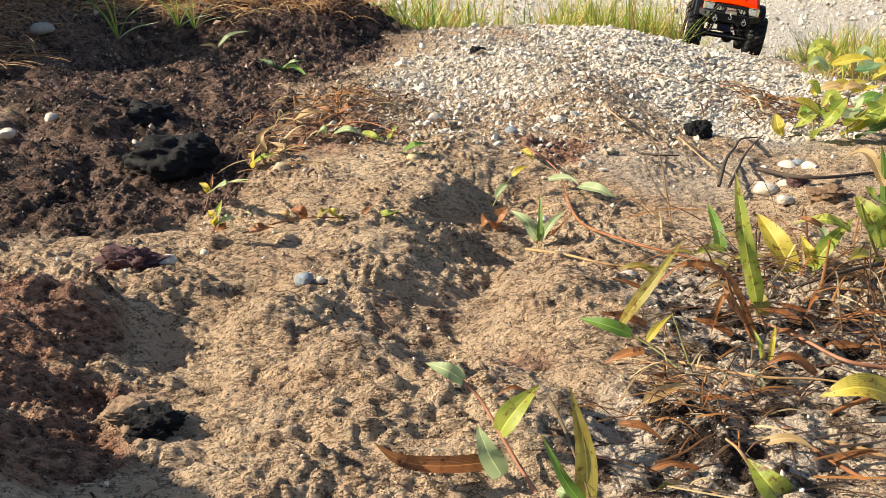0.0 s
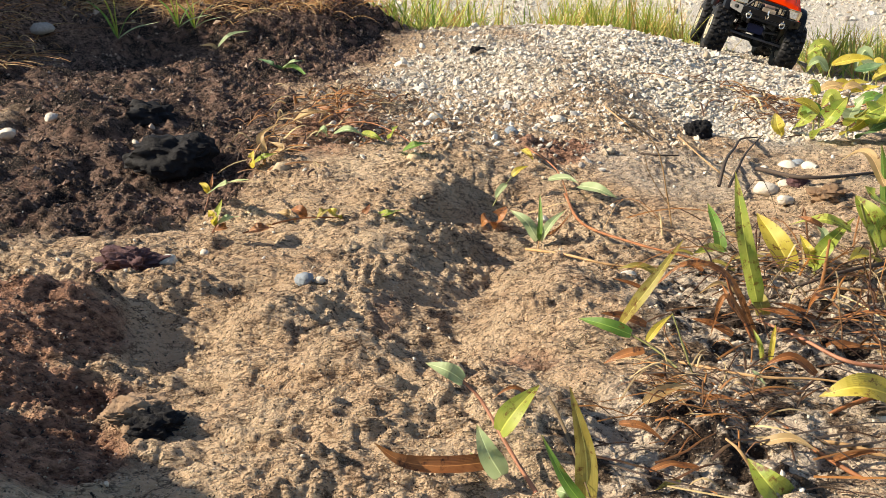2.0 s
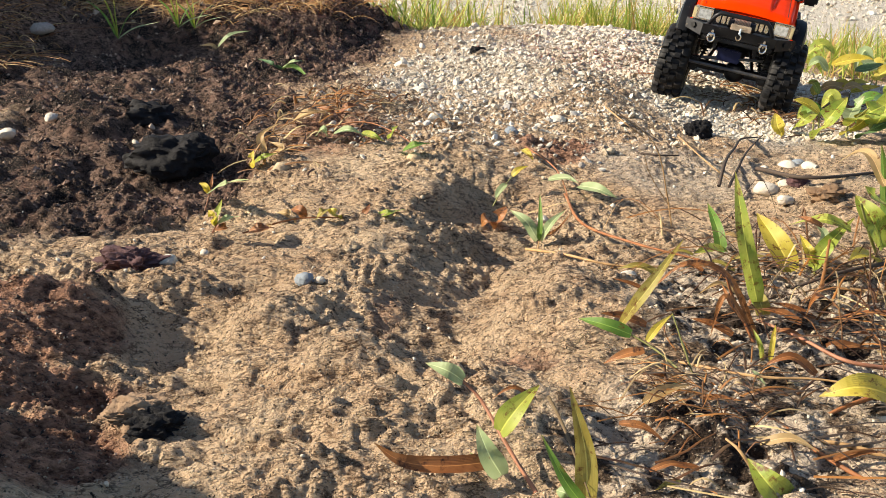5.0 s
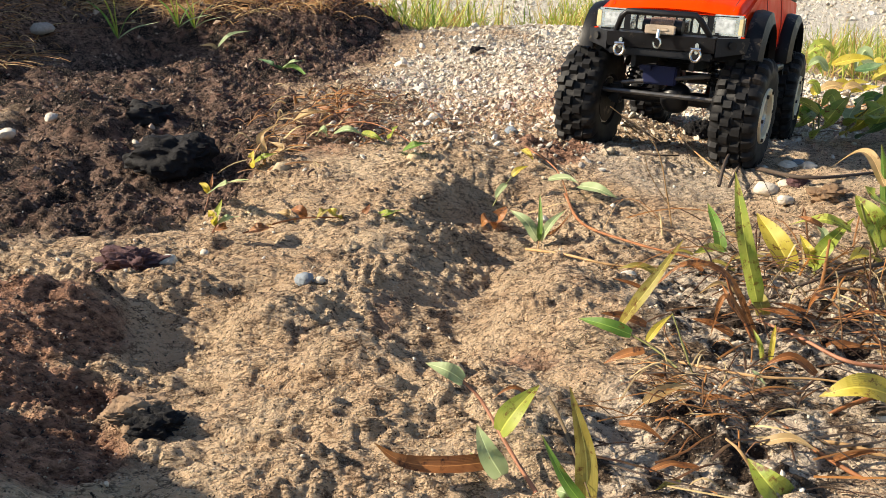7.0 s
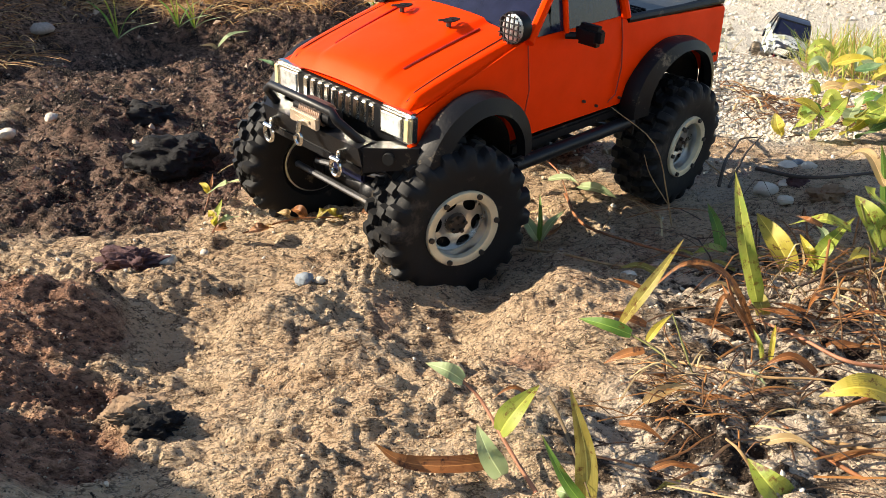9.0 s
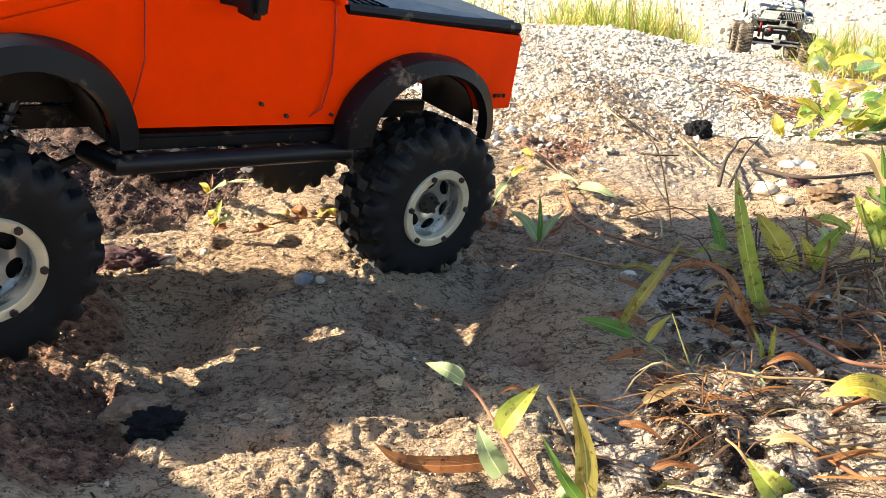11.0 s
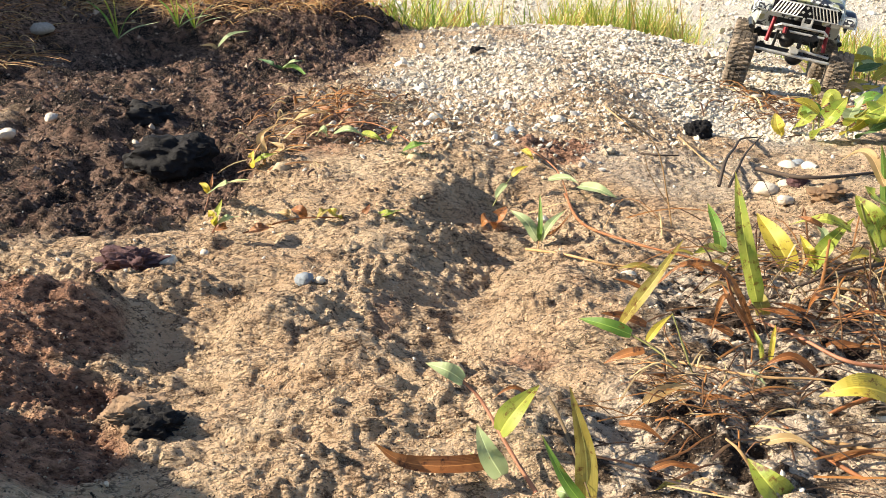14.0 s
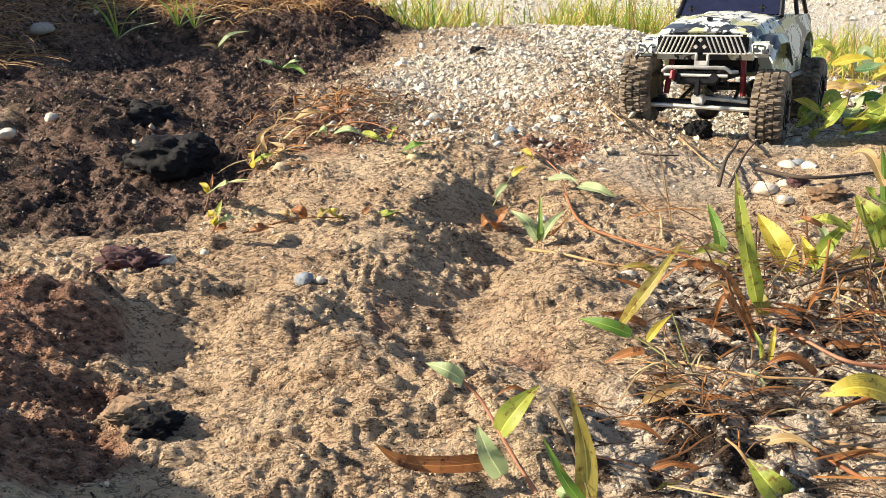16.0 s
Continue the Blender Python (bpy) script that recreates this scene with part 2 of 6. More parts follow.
def ground_material():
    n = Nodes("soil")
    p = n.place()
    stretch = n.tree.nodes.new("ShaderNodeMapping")
    stretch.inputs["Scale"].default_value = (0.42, 1.0, 1.0)
    n.tree.links.new(p, stretch.inputs["Vector"])
    broad, mid, fine, grit = n.noise(7, 4, 0.6, p), n.noise(38, 6, 0.65, p), n.noise(190, 6, 0.75, stretch.outputs[0]), n.noise(750, 3, 0.7, p)
    speck = n.noise(330, 4, 0.7, p)
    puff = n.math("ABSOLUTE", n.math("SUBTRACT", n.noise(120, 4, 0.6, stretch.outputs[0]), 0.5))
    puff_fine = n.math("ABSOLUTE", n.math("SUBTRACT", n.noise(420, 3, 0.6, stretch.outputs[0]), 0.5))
    # dark lines along puff's creases: crevice shade put into the sand's colour
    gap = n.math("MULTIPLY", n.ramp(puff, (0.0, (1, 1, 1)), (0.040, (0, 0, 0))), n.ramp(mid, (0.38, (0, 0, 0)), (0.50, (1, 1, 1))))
    sand = n.mix(n.ramp(broad, (0.35, (0, 0, 0)), (0.65, (1, 1, 1))), (0.61, 0.42, 0.262), (0.78, 0.59, 0.395))
    sand = n.mix(n.ramp(mid, (0.50, (0, 0, 0)), (0.74, (1, 1, 1))), sand, (0.46, 0.295, 0.18))
    # fine's lows here, and the specks below, put tiny crevice shadows into the colour
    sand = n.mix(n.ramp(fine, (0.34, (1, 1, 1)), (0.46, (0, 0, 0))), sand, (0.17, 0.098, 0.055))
    sand = n.mix(n.ramp(grit, (0.58, (0, 0, 0)), (0.66, (1, 1, 1))), sand, (0.80, 0.69, 0.53))
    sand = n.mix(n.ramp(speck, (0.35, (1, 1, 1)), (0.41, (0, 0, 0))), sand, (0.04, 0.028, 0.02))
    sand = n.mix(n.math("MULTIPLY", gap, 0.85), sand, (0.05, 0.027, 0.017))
    # dark humus; its near-black and pale tones also hold clod shade and sunlight
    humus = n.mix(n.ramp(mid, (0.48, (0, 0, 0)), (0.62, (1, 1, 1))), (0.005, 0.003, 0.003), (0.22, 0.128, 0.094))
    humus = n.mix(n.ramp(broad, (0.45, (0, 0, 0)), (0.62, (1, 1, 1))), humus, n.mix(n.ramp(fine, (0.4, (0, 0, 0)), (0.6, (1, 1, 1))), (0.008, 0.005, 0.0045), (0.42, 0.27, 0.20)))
    # pale flecks put in for sunlit crumb tops
    humus = n.mix(n.ramp(grit, (0.54, (0, 0, 0)), (0.64, (1, 1, 1))), humus, (0.34, 0.225, 0.165))
    clay = n.mix(n.ramp(fine, (0.38, (0, 0, 0)), (0.6, (1, 1, 1))), (0.07, 0.030, 0.020), (0.56, 0.31, 0.20))
    stone = n.mix(n.ramp(speck, (0.38, (0, 0, 0)), (0.56, (1, 1, 1))), (0.36, 0.30, 0.23), (0.80, 0.75, 0.66))
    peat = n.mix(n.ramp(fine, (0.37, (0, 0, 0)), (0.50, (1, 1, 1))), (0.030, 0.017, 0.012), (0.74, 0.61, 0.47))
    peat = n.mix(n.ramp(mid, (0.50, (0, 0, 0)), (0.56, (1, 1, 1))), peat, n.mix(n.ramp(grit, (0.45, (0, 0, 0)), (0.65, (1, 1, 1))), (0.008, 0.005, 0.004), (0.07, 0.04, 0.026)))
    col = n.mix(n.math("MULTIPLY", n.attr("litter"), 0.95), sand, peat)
    col = n.mix(n.attr("red"), col, clay)
    col = n.mix(n.attr("gravel"), col, stone)
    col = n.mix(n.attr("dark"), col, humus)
    hgt = n.math("ADD", n.math("MULTIPLY", puff, 1.6), n.math("MULTIPLY", puff_fine, 0.9))
    hgt = n.math("ADD", hgt, n.math("MULTIPLY", grit, 0.22))
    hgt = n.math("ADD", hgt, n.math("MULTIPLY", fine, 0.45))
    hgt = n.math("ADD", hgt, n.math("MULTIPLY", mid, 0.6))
    n.bump(hgt, 1.0, 0.014)
    return n.done(col, 0.9, Specular_IOR_Level=0.25)


ground = new("ground", ground_mesh())
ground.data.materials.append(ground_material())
tagged(ground, "sandy clay track with gullies, dark humus and white gravel", "ground", kind="structure")

# ---- mesh helpers ----
def part(name, bm, material, parent=None, label="", smooth=40):
    mesh = bpy.data.meshes.new(name)
    bmesh.ops.recalc_face_normals(bm, faces=bm.faces)
    bm.to_mesh(mesh)
    bm.free()
    for m in material if isinstance(material, (list, tuple)) else [material]:
        mesh.materials.append(m)
    if smooth:
        mesh.shade_smooth()
        mesh.set_sharp_from_angle(angle=radians(smooth))
    ob = new(name, mesh)
    if parent:
        ob.parent = parent
    if label:
        tagged(ob, label)
    return ob


def empty(name, label, category, group="", kind=""):
    ob = new(name)
    ob.empty_display_size = 0.02
    return tagged(ob, label, category, group, kind)


def box(bm, centre, size, bevel=0.0, turn=None, seg=2):
    made = bmesh.ops.create_cube(bm, size=1.0)
    m = Matrix.Translation(centre) @ (turn.to_4x4() if turn else Matrix.Identity(4)) @ Matrix.Diagonal((*size, 1))
    bmesh.ops.transform(bm, matrix=m, verts=made["verts"])
    if bevel:
        edges = list({e for v in made["verts"] for e in v.link_edges})
        bmesh.ops.bevel(bm, geom=edges, offset=bevel, segments=seg, affect="EDGES", clamp_overlap=True)
    return bm


def tube(bm, pts, r, seg=10, ends=True, taper=1.0):
    """A round bar along points."""
    pts = [Vector(p) for p in pts]
    rings, side = [], None
    for i, p in enumerate(pts):
        d = (pts[min(i + 1, len(pts) - 1)] - pts[max(i - 1, 0)]).normalized()
        if side is None:
            side = d.orthogonal().normalized()
        side = (side - d * side.dot(d)).normalized()
        up = d.cross(side)
        k = r * (1 + (taper - 1) * i / max(1, len(pts) - 1))
        rings.append([bm.verts.new(p + k * (math.cos(a) * side + math.sin(a) * up)) for a in (2 * math.pi * j / seg for j in range(seg))])
    for a, b in zip(rings, rings[1:]):
        for j in range(seg):
            bm.faces.new((a[j], a[(j + 1) % seg], b[(j + 1) % seg], b[j]))
    if ends:
        bm.faces.new(rings[0][::-1])
        bm.faces.new(rings[-1])
    return bm


def revolve(bm, profile, seg=32, close=False):
    """Turn a profile of (y, radius) round the y axis."""
    rings = [[bm.verts.new((r * math.cos(a), y, r * math.sin(a))) for a in (2 * math.pi * j / seg for j in range(seg))] for y, r in profile]
    pairs = list(zip(rings, rings[1:])) + ([(rings[-1], rings[0])] if close else [])
    for a, b in pairs:
        for j in range(seg):
            bm.faces.new((a[j], a[(j + 1) % seg], b[(j + 1) % seg], b[j]))
    return bm


def slab(bm, outline, y0, y1, inset=None, bevel=0.0):
    """A side outline of (x, z) carried from y0 to y1; inset(z) pulls the sides in."""
    k = inset or (lambda x, z: 0.0)
    a = [bm.verts.new((x, y0 + k(x, z), z)) for x, z in outline]
    b = [bm.verts.new((x, y1 - k(x, z), z)) for x, z in outline]
    bm.faces.new(a)
    bm.faces.new(b[::-1])
    n = len(outline)
    sides = [bm.faces.new((a[i], b[i], b[(i + 1) % n], a[(i + 1) % n])) for i in range(n)]
    if bevel:
        edges = [e for v in a + b for e in v.link_edges if (e.verts[0] in a) == (e.verts[1] in a)]
        bmesh.ops.bevel(bm, geom=list(set(edges)), offset=bevel, segments=2, affect="EDGES", clamp_overlap=True)
    return bm


def arc(cx, cz, r, a0, a1, n, squash=1.0):
    return [(cx + r * math.cos(radians(a0 + (a1 - a0) * i / n)), cz + squash * r * math.sin(radians(a0 + (a1 - a0) * i / n))) for i in range(n + 1)]


def sheet(bm, f, nu, nv, thick=0.0):
    """A surface f(u, v) for u, v in 0..1, with a back at a given depth below it."""
    grid = [[bm.verts.new(f(i / nu, j / nv)) for j in range(nv + 1)] for i in range(nu + 1)]
    faces = [bm.faces.new((grid[i][j], grid[i + 1][j], grid[i + 1][j + 1], grid[i][j + 1])) for i in range(nu) for j in range(nv)]
    if thick:
        bmesh.ops.recalc_face_normals(bm, faces=faces)
        bmesh.ops.solidify(bm, geom=faces, thickness=thick)
    return bm


# ---- vehicle materials ----
def paint_material(name, color, rough=0.32):
    n = Nodes(name)
    c = n.obj()
    a = n.noise(25, 5, 0.6, c)
    col = n.mix(n.ramp(a, (0.3, (0, 0, 0)), (0.75, (1, 1, 1))), color, tuple(v * 0.86 for v in color))
    specks = n.ramp(n.noise(420, 4, 0.7, c), (0.66, (0, 0, 0)), (0.72, (1, 1, 1)))
    col = n.mix(n.math("MULTIPLY", specks, 0.25), col, (0.42, 0.22, 0.1))
    n.bump(n.noise(70, 3, 0.5, c), 0.06, 0.002)
    return n.done(col, n.ramp(a, (0.3, (rough * 0.8,) * 3), (0.7, (rough * 1.3,) * 3)), Specular_IOR_Level=0.16, Specular_Tint=(1.0, 0.35, 0.05, 1))


ORANGE = paint_material("orange_lacquer", (1.0, 0.044, 0.0), 0.45)
BLACK_PLASTIC = plain("black_plastic", (0.006, 0.0063, 0.008), 0.45, dust=0.02, Specular_IOR_Level=0.2)
BLACK_STEEL = plain("black_steel", (0.009, 0.0095, 0.012), 0.42, 0.2, dust=0.06, Specular_IOR_Level=0.35)
GREY_STEEL = plain("grey_steel", (0.10, 0.10, 0.105), 0.45, 0.8, dust=0.2)
RUBBER = plain("rubber", (0.008, 0.008, 0.009), 0.62, grain=45, dust=0.10, dust_color=(0.10, 0.08, 0.065), Specular_IOR_Level=0.25)
MUD_RUBBER = plain("muddy_rubber", (0.04, 0.035, 0.03), 0.9, grain=60, dust=0.8, dust_color=(0.30, 0.235, 0.17))
ALLOY = plain("satin_alloy", (0.62, 0.62, 0.60), 0.30, 0.85)
BRASS_RING = plain("champagne_anodised", (0.80, 0.70, 0.50), 0.42, 0.45, amount=0.12)
BOLT = plain("dark_bolt", (0.06, 0.05, 0.045), 0.5, 0.6)
TINT = plain("smoked_window", (0.012, 0.014, 0.035), 0.14, Coat_Weight=0.15, Specular_IOR_Level=0.35)
LENS = plain("lamp_lens", (0.66, 0.68, 0.68), 0.18, 0.45, Coat_Weight=0.5, amount=0.4, grain=160)
CHROME = plain("chrome", (0.75, 0.74, 0.70), 0.18, 1.0)
PALE_STEEL = plain("pale_worn_steel", (0.50, 0.49, 0.46), 0.45, 0.5, dust=0.2)
BLUE_ALLOY = plain("blue_anodised", (0.006, 0.010, 0.05), 0.5, 0.5)
RED_ALLOY = plain("red_anodised", (0.15, 0.006, 0.01), 0.38, 0.4)
COPPER = plain("winch_cable", (0.36, 0.24, 0.17), 0.45, 0.5)
# dark red of the door seams, also laid on as shade along hood creases
SEAM_AND_SHADE = plain("seam_and_crease_shade", (0.35, 0.012, 0.004), 0.5)


# ---- wheels ----
def tyre_mesh(radius, width, rim, lugs, seed, depth=0.0045, grime=0.0012):
    """A tyre moulded in one piece: round side walls, and a tread of staggered blocks."""
    bm = bmesh.new()
    h, per, seg = width / 2, 8, lugs * 8
    prof = [(-0.62, rim, 0), (-0.90, rim + 0.004, 0), (-1.0, rim + 0.45 * (radius - rim), 0), (-1.0, radius - 0.016, 0), (-0.99, radius - 0.010, 2), (-0.93, radius - 0.004, 3), (-0.80, radius - 0.001, 3), (-0.53, radius, 3), (-0.50, radius, 9), (-0.45, radius, 9),
            (-0.42, radius, 4), (-0.07, radius + 0.0003, 4), (-0.04, radius, 9), (0.04, radius, 9), (0.07, radius + 0.0003, 5), (0.42, radius, 5),
            (0.45, radius, 9), (0.50, radius, 9), (0.53, radius, 6), (0.80, radius - 0.001, 6), (0.93, radius - 0.004, 6), (0.99, radius - 0.010, 7), (1.0, radius - 0.016, 0), (1.0, rim + 0.45 * (radius - rim), 0), (0.90, rim + 0.004, 0), (0.62, rim, 0)]
    rnd = random.Random(seed)
    rings = []
    for y, r, kind in prof:
        ring = []
        for j in range(seg):
            a = j % per
            if kind in (2, 3):
                cut = 0 if 1 <= a <= 4 else 1
            elif kind in (6, 7):
                cut = 0 if (a + 4) % per in (1, 2, 3, 4) else 1
            elif kind == 4:
                cut = 0 if (a + 2) % per in (1, 2, 3, 4) else 1
            elif kind == 5:
                cut = 0 if (a + 6) % per in (1, 2, 3, 4) else 1
            else:
                cut = 0.8 if kind == 9 else 0
            skew = 0.35 * y * abs(y)
            t = 2 * math.pi * (j + skew) / seg
            k = r - cut * (depth if kind not in (2, 7) else depth * 0.6) - (rnd.uniform(0, grime) if kind else rnd.uniform(0, 0.0003))
            ring.append(bm.verts.new((k * math.cos(t), y * h, k * math.sin(t))))
        rings.append(ring)
    # grooves between the block rows
    for a, b in zip(rings, rings[1:]):
        for j in range(seg):
            bm.faces.new((a[j], a[(j + 1) % seg], b[(j + 1) % seg], b[j]))
    return bm


def wheel(parent, name, side, radius, width, rim, rubber, spoke_mat, ring_mat, lugs, holes, seed):
    """A wheel whose outer face looks to y * side; its origin is the hub."""
    hub = new(name)
    hub.parent = parent
    hub.empty_display_size = 0.02
    part("tyre", tyre_mesh(radius, width, rim * 0.93, lugs, seed, 0.0060 if lugs < 24 else 0.0045, 0.0014 if lugs < 24 else 0.0030), rubber, hub)
    h = width / 2 * side
    bm = bmesh.new()
    # dished disc with oval windows, made as spokes between an outer barrel and a hub
    revolve(bm, [(h * 0.78, rim * 0.9), (h * 0.2, rim * 0.8), (-h * 0.8, rim * 0.86), (-h * 0.8, rim * 0.95), (h * 0.74, rim * 0.95)], 36)
    seg, steps = holes * 12, 10
    rings, open_at = [], []
    for k in range(steps + 1):
        ring, gap = [], []
        for j in range(seg):
            q = 0.83 - 0.55 * k / steps
            t = 2 * math.pi * j / seg
            mid = 2 * math.pi * (j // 12 * 12 + 6) / seg
            du, dv = (t - mid) / 0.36, (q - 0.60) / 0.155
            e = math.hypot(du, dv)
            if 0.78 < e < 1.25:
                t, q, e = mid + 0.36 * du / e, 0.60 + 0.155 * dv / e, 1.0
            gap.append(e <= 1.001)
            w = (0.83 - q) / 0.55
            y = h * (0.42 + 0.10 * math.sin(w * math.pi) + 0.05 * w)
            ring.append(bm.verts.new((rim * q * math.cos(t), y, rim * q * math.sin(t))))
        rings.append(ring)
        open_at.append(gap)
    for k in range(steps):
        for j in range(seg):
            i = (j + 1) % seg
            if not (open_at[k][j] and open_at[k][i] and open_at[k + 1][i] and open_at[k + 1][j]):
                bm.faces.new((rings[k][j], rings[k][i], rings[k + 1][i], rings[k + 1][j]))
    for v in [v for v in bm.verts if not v.link_faces]:
        bm.verts.remove(v)
    disc = part("rim", bm, spoke_mat, hub, smooth=35)
    bm = bmesh.new()
    revolve(bm, [(h * 0.80, rim * 0.82), (h * 0.98, rim * 0.84), (h * 1.0, rim * 0.88), (h * 1.0, rim * 1.04), (h * 0.94, rim * 1.07), (h * 0.80, rim * 1.06)], 40, True)
    ring = part("beadlock_ring", bm, ring_mat, hub)
    first = None
    for i in range(6):
        a = 2 * math.pi * i / 6 + 0.3
        if first is None:
            bm = bmesh.new()
            tube(bm, [(0, 0, 0), (0, side * 0.0022, 0)], 0.0023, 6)
            first = part("bolt", bm, BOLT, ring, smooth=0)
            b = first
        else:
            b = new("bolt", first.data)
            b.parent = ring
        b.location = (rim * 0.96 * math.cos(a), h * 1.0, rim * 0.96 * math.sin(a))
    bm = bmesh.new()
    revolve(bm, [(h * 0.40, rim * 0.30), (h * 0.62, rim * 0.26), (h * 0.64, 0.0005)], 16)
    for i in range(5):
        a = 2 * math.pi * i / 5
        p = Vector((rim * 0.2 * math.cos(a), h * 0.6, rim * 0.2 * math.sin(a)))
        tube(bm, [p, p + Vector((0, side * 0.003, 0))], 0.0018, 6)
    part("hub_cap", bm, BOLT, hub)
    # black backing, added only for the dark inside the rim and its windows
    bm = bmesh.new()
    revolve(bm, [(-h * 0.85, 0.0005), (-h * 0.85, rim * 0.90), (-h * 0.4, rim * 0.80), (h * 0.28, rim * 0.78), (h * 0.30, 0.0005)], 24)
    part("shade_backing", bm, BLACK_PLASTIC, hub)
    return hub


# ---- orange pickup ----
def orange_pickup():
    car = empty("toy_pickup", "fluorescent orange toy crawler pickup with black flares and big tyres", "toy truck")
    R = 0.066
    # shell: lower side outline with both wheel openings
    low = 0.118
    outline = [(0.192, 0.140), (0.196, 0.150), (0.190, 0.164), (0.075, 0.198), (0.072, 0.201), (-0.066, 0.201), (-0.068, 0.192), (-0.240, 0.186), (-0.244, 0.182), (-0.246, 0.126), (-0.212, 0.124)]
    outline += [(-0.148 + 0.0555 * math.cos(radians(a)), 0.116 + 0.045 * math.sin(radians(a))) for a in range(168, -1, -14)]
    outline += [(-0.090, low), (0.084, low)] + [(0.136 + 0.048 * math.cos(radians(a)), 0.116 + 0.046 * math.sin(radians(a))) for a in range(174, 12, -14)]
    outline += [(0.196, 0.139)]
    # drop repeated points
    clean = []
    for q in outline:
        if not clean or (abs(q[0] - clean[-1][0]) + abs(q[1] - clean[-1][1])) > 0.0015:
            clean.append(q)
    tuck = lambda x, z: 0.006 * max(0.0, (z - 0.155) / 0.04) + 0.004 * max(0.0, (0.14 - z) / 0.03) + 0.006 * max(0.0, (x - 0.12) / 0.07)
    body = part("body", slab(bmesh.new(), clean, -0.090, 0.090, tuck, 0.0022), ORANGE, car, smooth=30)

    def hood(u, v):
        x = 0.192 - 0.118 * u
        y = (v * 2 - 1) * (0.080 + 0.004 * u)
        q = abs(v * 2 - 1)
        z = 0.1675 + 0.033 * (u ** 0.8) + 0.007 * (1 - q ** 2.2) - (0.006 * max(0, 0.10 - u) / 0.10) - 0.012 * max(0.0, q - 0.93) / 0.07
        z += 0.0028 * (step(np.float64(0.52 - q), 0, 0.07) * (1 if u > 0.22 else u / 0.22)) - 0.0012 * math.exp(-((q - 0.82) / 0.02) ** 2)
        return (x, y, float(z))
    hood_part = part("hood", sheet(bmesh.new(), hood, 30, 60, 0.0025), ORANGE, car, smooth=50)
    for s in (-1, 1):
        # dark red strip in place of the shadow beside each hood crease
        bm = bmesh.new()
        tube(bm, [(0.165 - 0.0065 * i, s * (0.0415 + 0.0004 * i), hood((0.192 - 0.165 + 0.0065 * i) / 0.118, 0.5 + 0.26)[2] + 0.0006) for i in range(13)], 0.0009, 6)
        part("crease", bm, SEAM_AND_SHADE, hood_part, "dark red strip put on for the shade along a hood crease")
        bm = bmesh.new()
        tube(bm, [(0.186 - 0.0086 * i, s * 0.0685, hood((0.006 + 0.0086 * i) / 0.118, 0.5 + 0.0685 / 0.164)[2] + 0.0003) for i in range(13)], 0.0005, 5)
        part("seam", bm, BOLT, hood_part, "thin dark seam along the hood's edge")
        bm = bmesh.new()
        c = Vector((0.104, s * 0.028, hood(0.745, 0.66)[2] + 0.001))
        tube(bm, [c, c + Vector((0, 0, 0.006))], 0.0022, 8)
        tube(bm, [c + Vector((0.008 * math.cos(a) - 0.002, 0.004 * math.sin(a), 0.005)) for a in (i * 0.6 for i in range(10))], 0.0009, 6)
        tube(bm, [c + Vector((-0.010, 0.002, 0.005)), c + Vector((0.010, -0.002, 0.006))], 0.0010, 6)
        part("hood_pin", bm, BOLT, car, "dark metal body clip on a post")
    # cab
    roof_in = lambda x, z: 0.004 + 0.016 * (z - 0.2) / 0.06
    bm = bmesh.new()
    slab(bm, [(0.012, 0.258), (0.008, 0.266), (-0.050, 0.267), (-0.055, 0.258)], -0.086, 0.086, roof_in, 0.002)
    for s in (-1, 1):
        def y(z):
            return s * (0.0865 - 0.016 * (z - 0.2) / 0.06)
        for a, b in (((0.072, 0.199), (0.010, 0.262)), ((0.024, 0.199), (0.020, 0.252)), ((-0.062, 0.199), (-0.051, 0.262))):
            tube(bm, [(a[0], y(a[1]), a[1]), (b[0], y(b[1]), b[1])], 0.0042 if a[0] != 0.024 else 0.0025, 8)
    tube(bm, [(-0.055, -0.078, 0.259), (-0.055, 0.078, 0.259)], 0.004, 8)
    part("cab_frame", bm, ORANGE, car)
    bm = bmesh.new()
    sheet(bm, lambda u, v: (0.071 - 0.060 * u + 0.006 * (1 - (2 * v - 1) ** 2), (2 * v - 1) * (0.083 - 0.014 * u), 0.200 + 0.060 * u), 6, 10, 0.0015)
    part("windscreen", bm, TINT, car, "smoked dark blue windscreen")
    bm = bmesh.new()
    sheet(bm, lambda u, v: (-0.0645 + 0.012 * u, (2 * v - 1) * (0.082 - 0.014 * u), 0.200 + 0.058 * u), 2, 4, 0.0015)
    part("rear_window", bm, TINT, car)
    for s in (-1, 1):
        bm = bmesh.new()
        sheet(bm, lambda u, v: (0.062 - 0.118 * v + (-0.05 * u if v == 0 else 0) + 0.010 * u * v, s * (0.0845 - 0.015 * u), 0.201 + 0.056 * u), 2, 6, 0.0012)
        part("side_window", bm, TINT, car)
        bm = bmesh.new()
        box(bm, (0.016, s * 0.1045, 0.2005), (0.013, 0.026, 0.017), 0.004)
        tube(bm, [(0.024, s * 0.086, 0.197), (0.018, s * 0.096, 0.198)], 0.003, 8)
        part("mirror", bm, BLACK_PLASTIC, car, "black door mirror")
        bm = bmesh.new()
        revolve(bm, [(-0.008, 0.006), (-0.003, 0.012), (0.006, 0.013), (0.008, 0.0125), (0.006, 0.011), (0.0055, 0.0002)], 20)
        lamp = part("spot_lamp", bm, BLACK_PLASTIC, car, "round black spot lamp with a white lens")
        lamp.matrix_basis = Matrix.Translation((0.078, s * 0.079, 0.211)) @ Matrix.Rotation(radians(-90), 4, "Z")
        bm = bmesh.new()
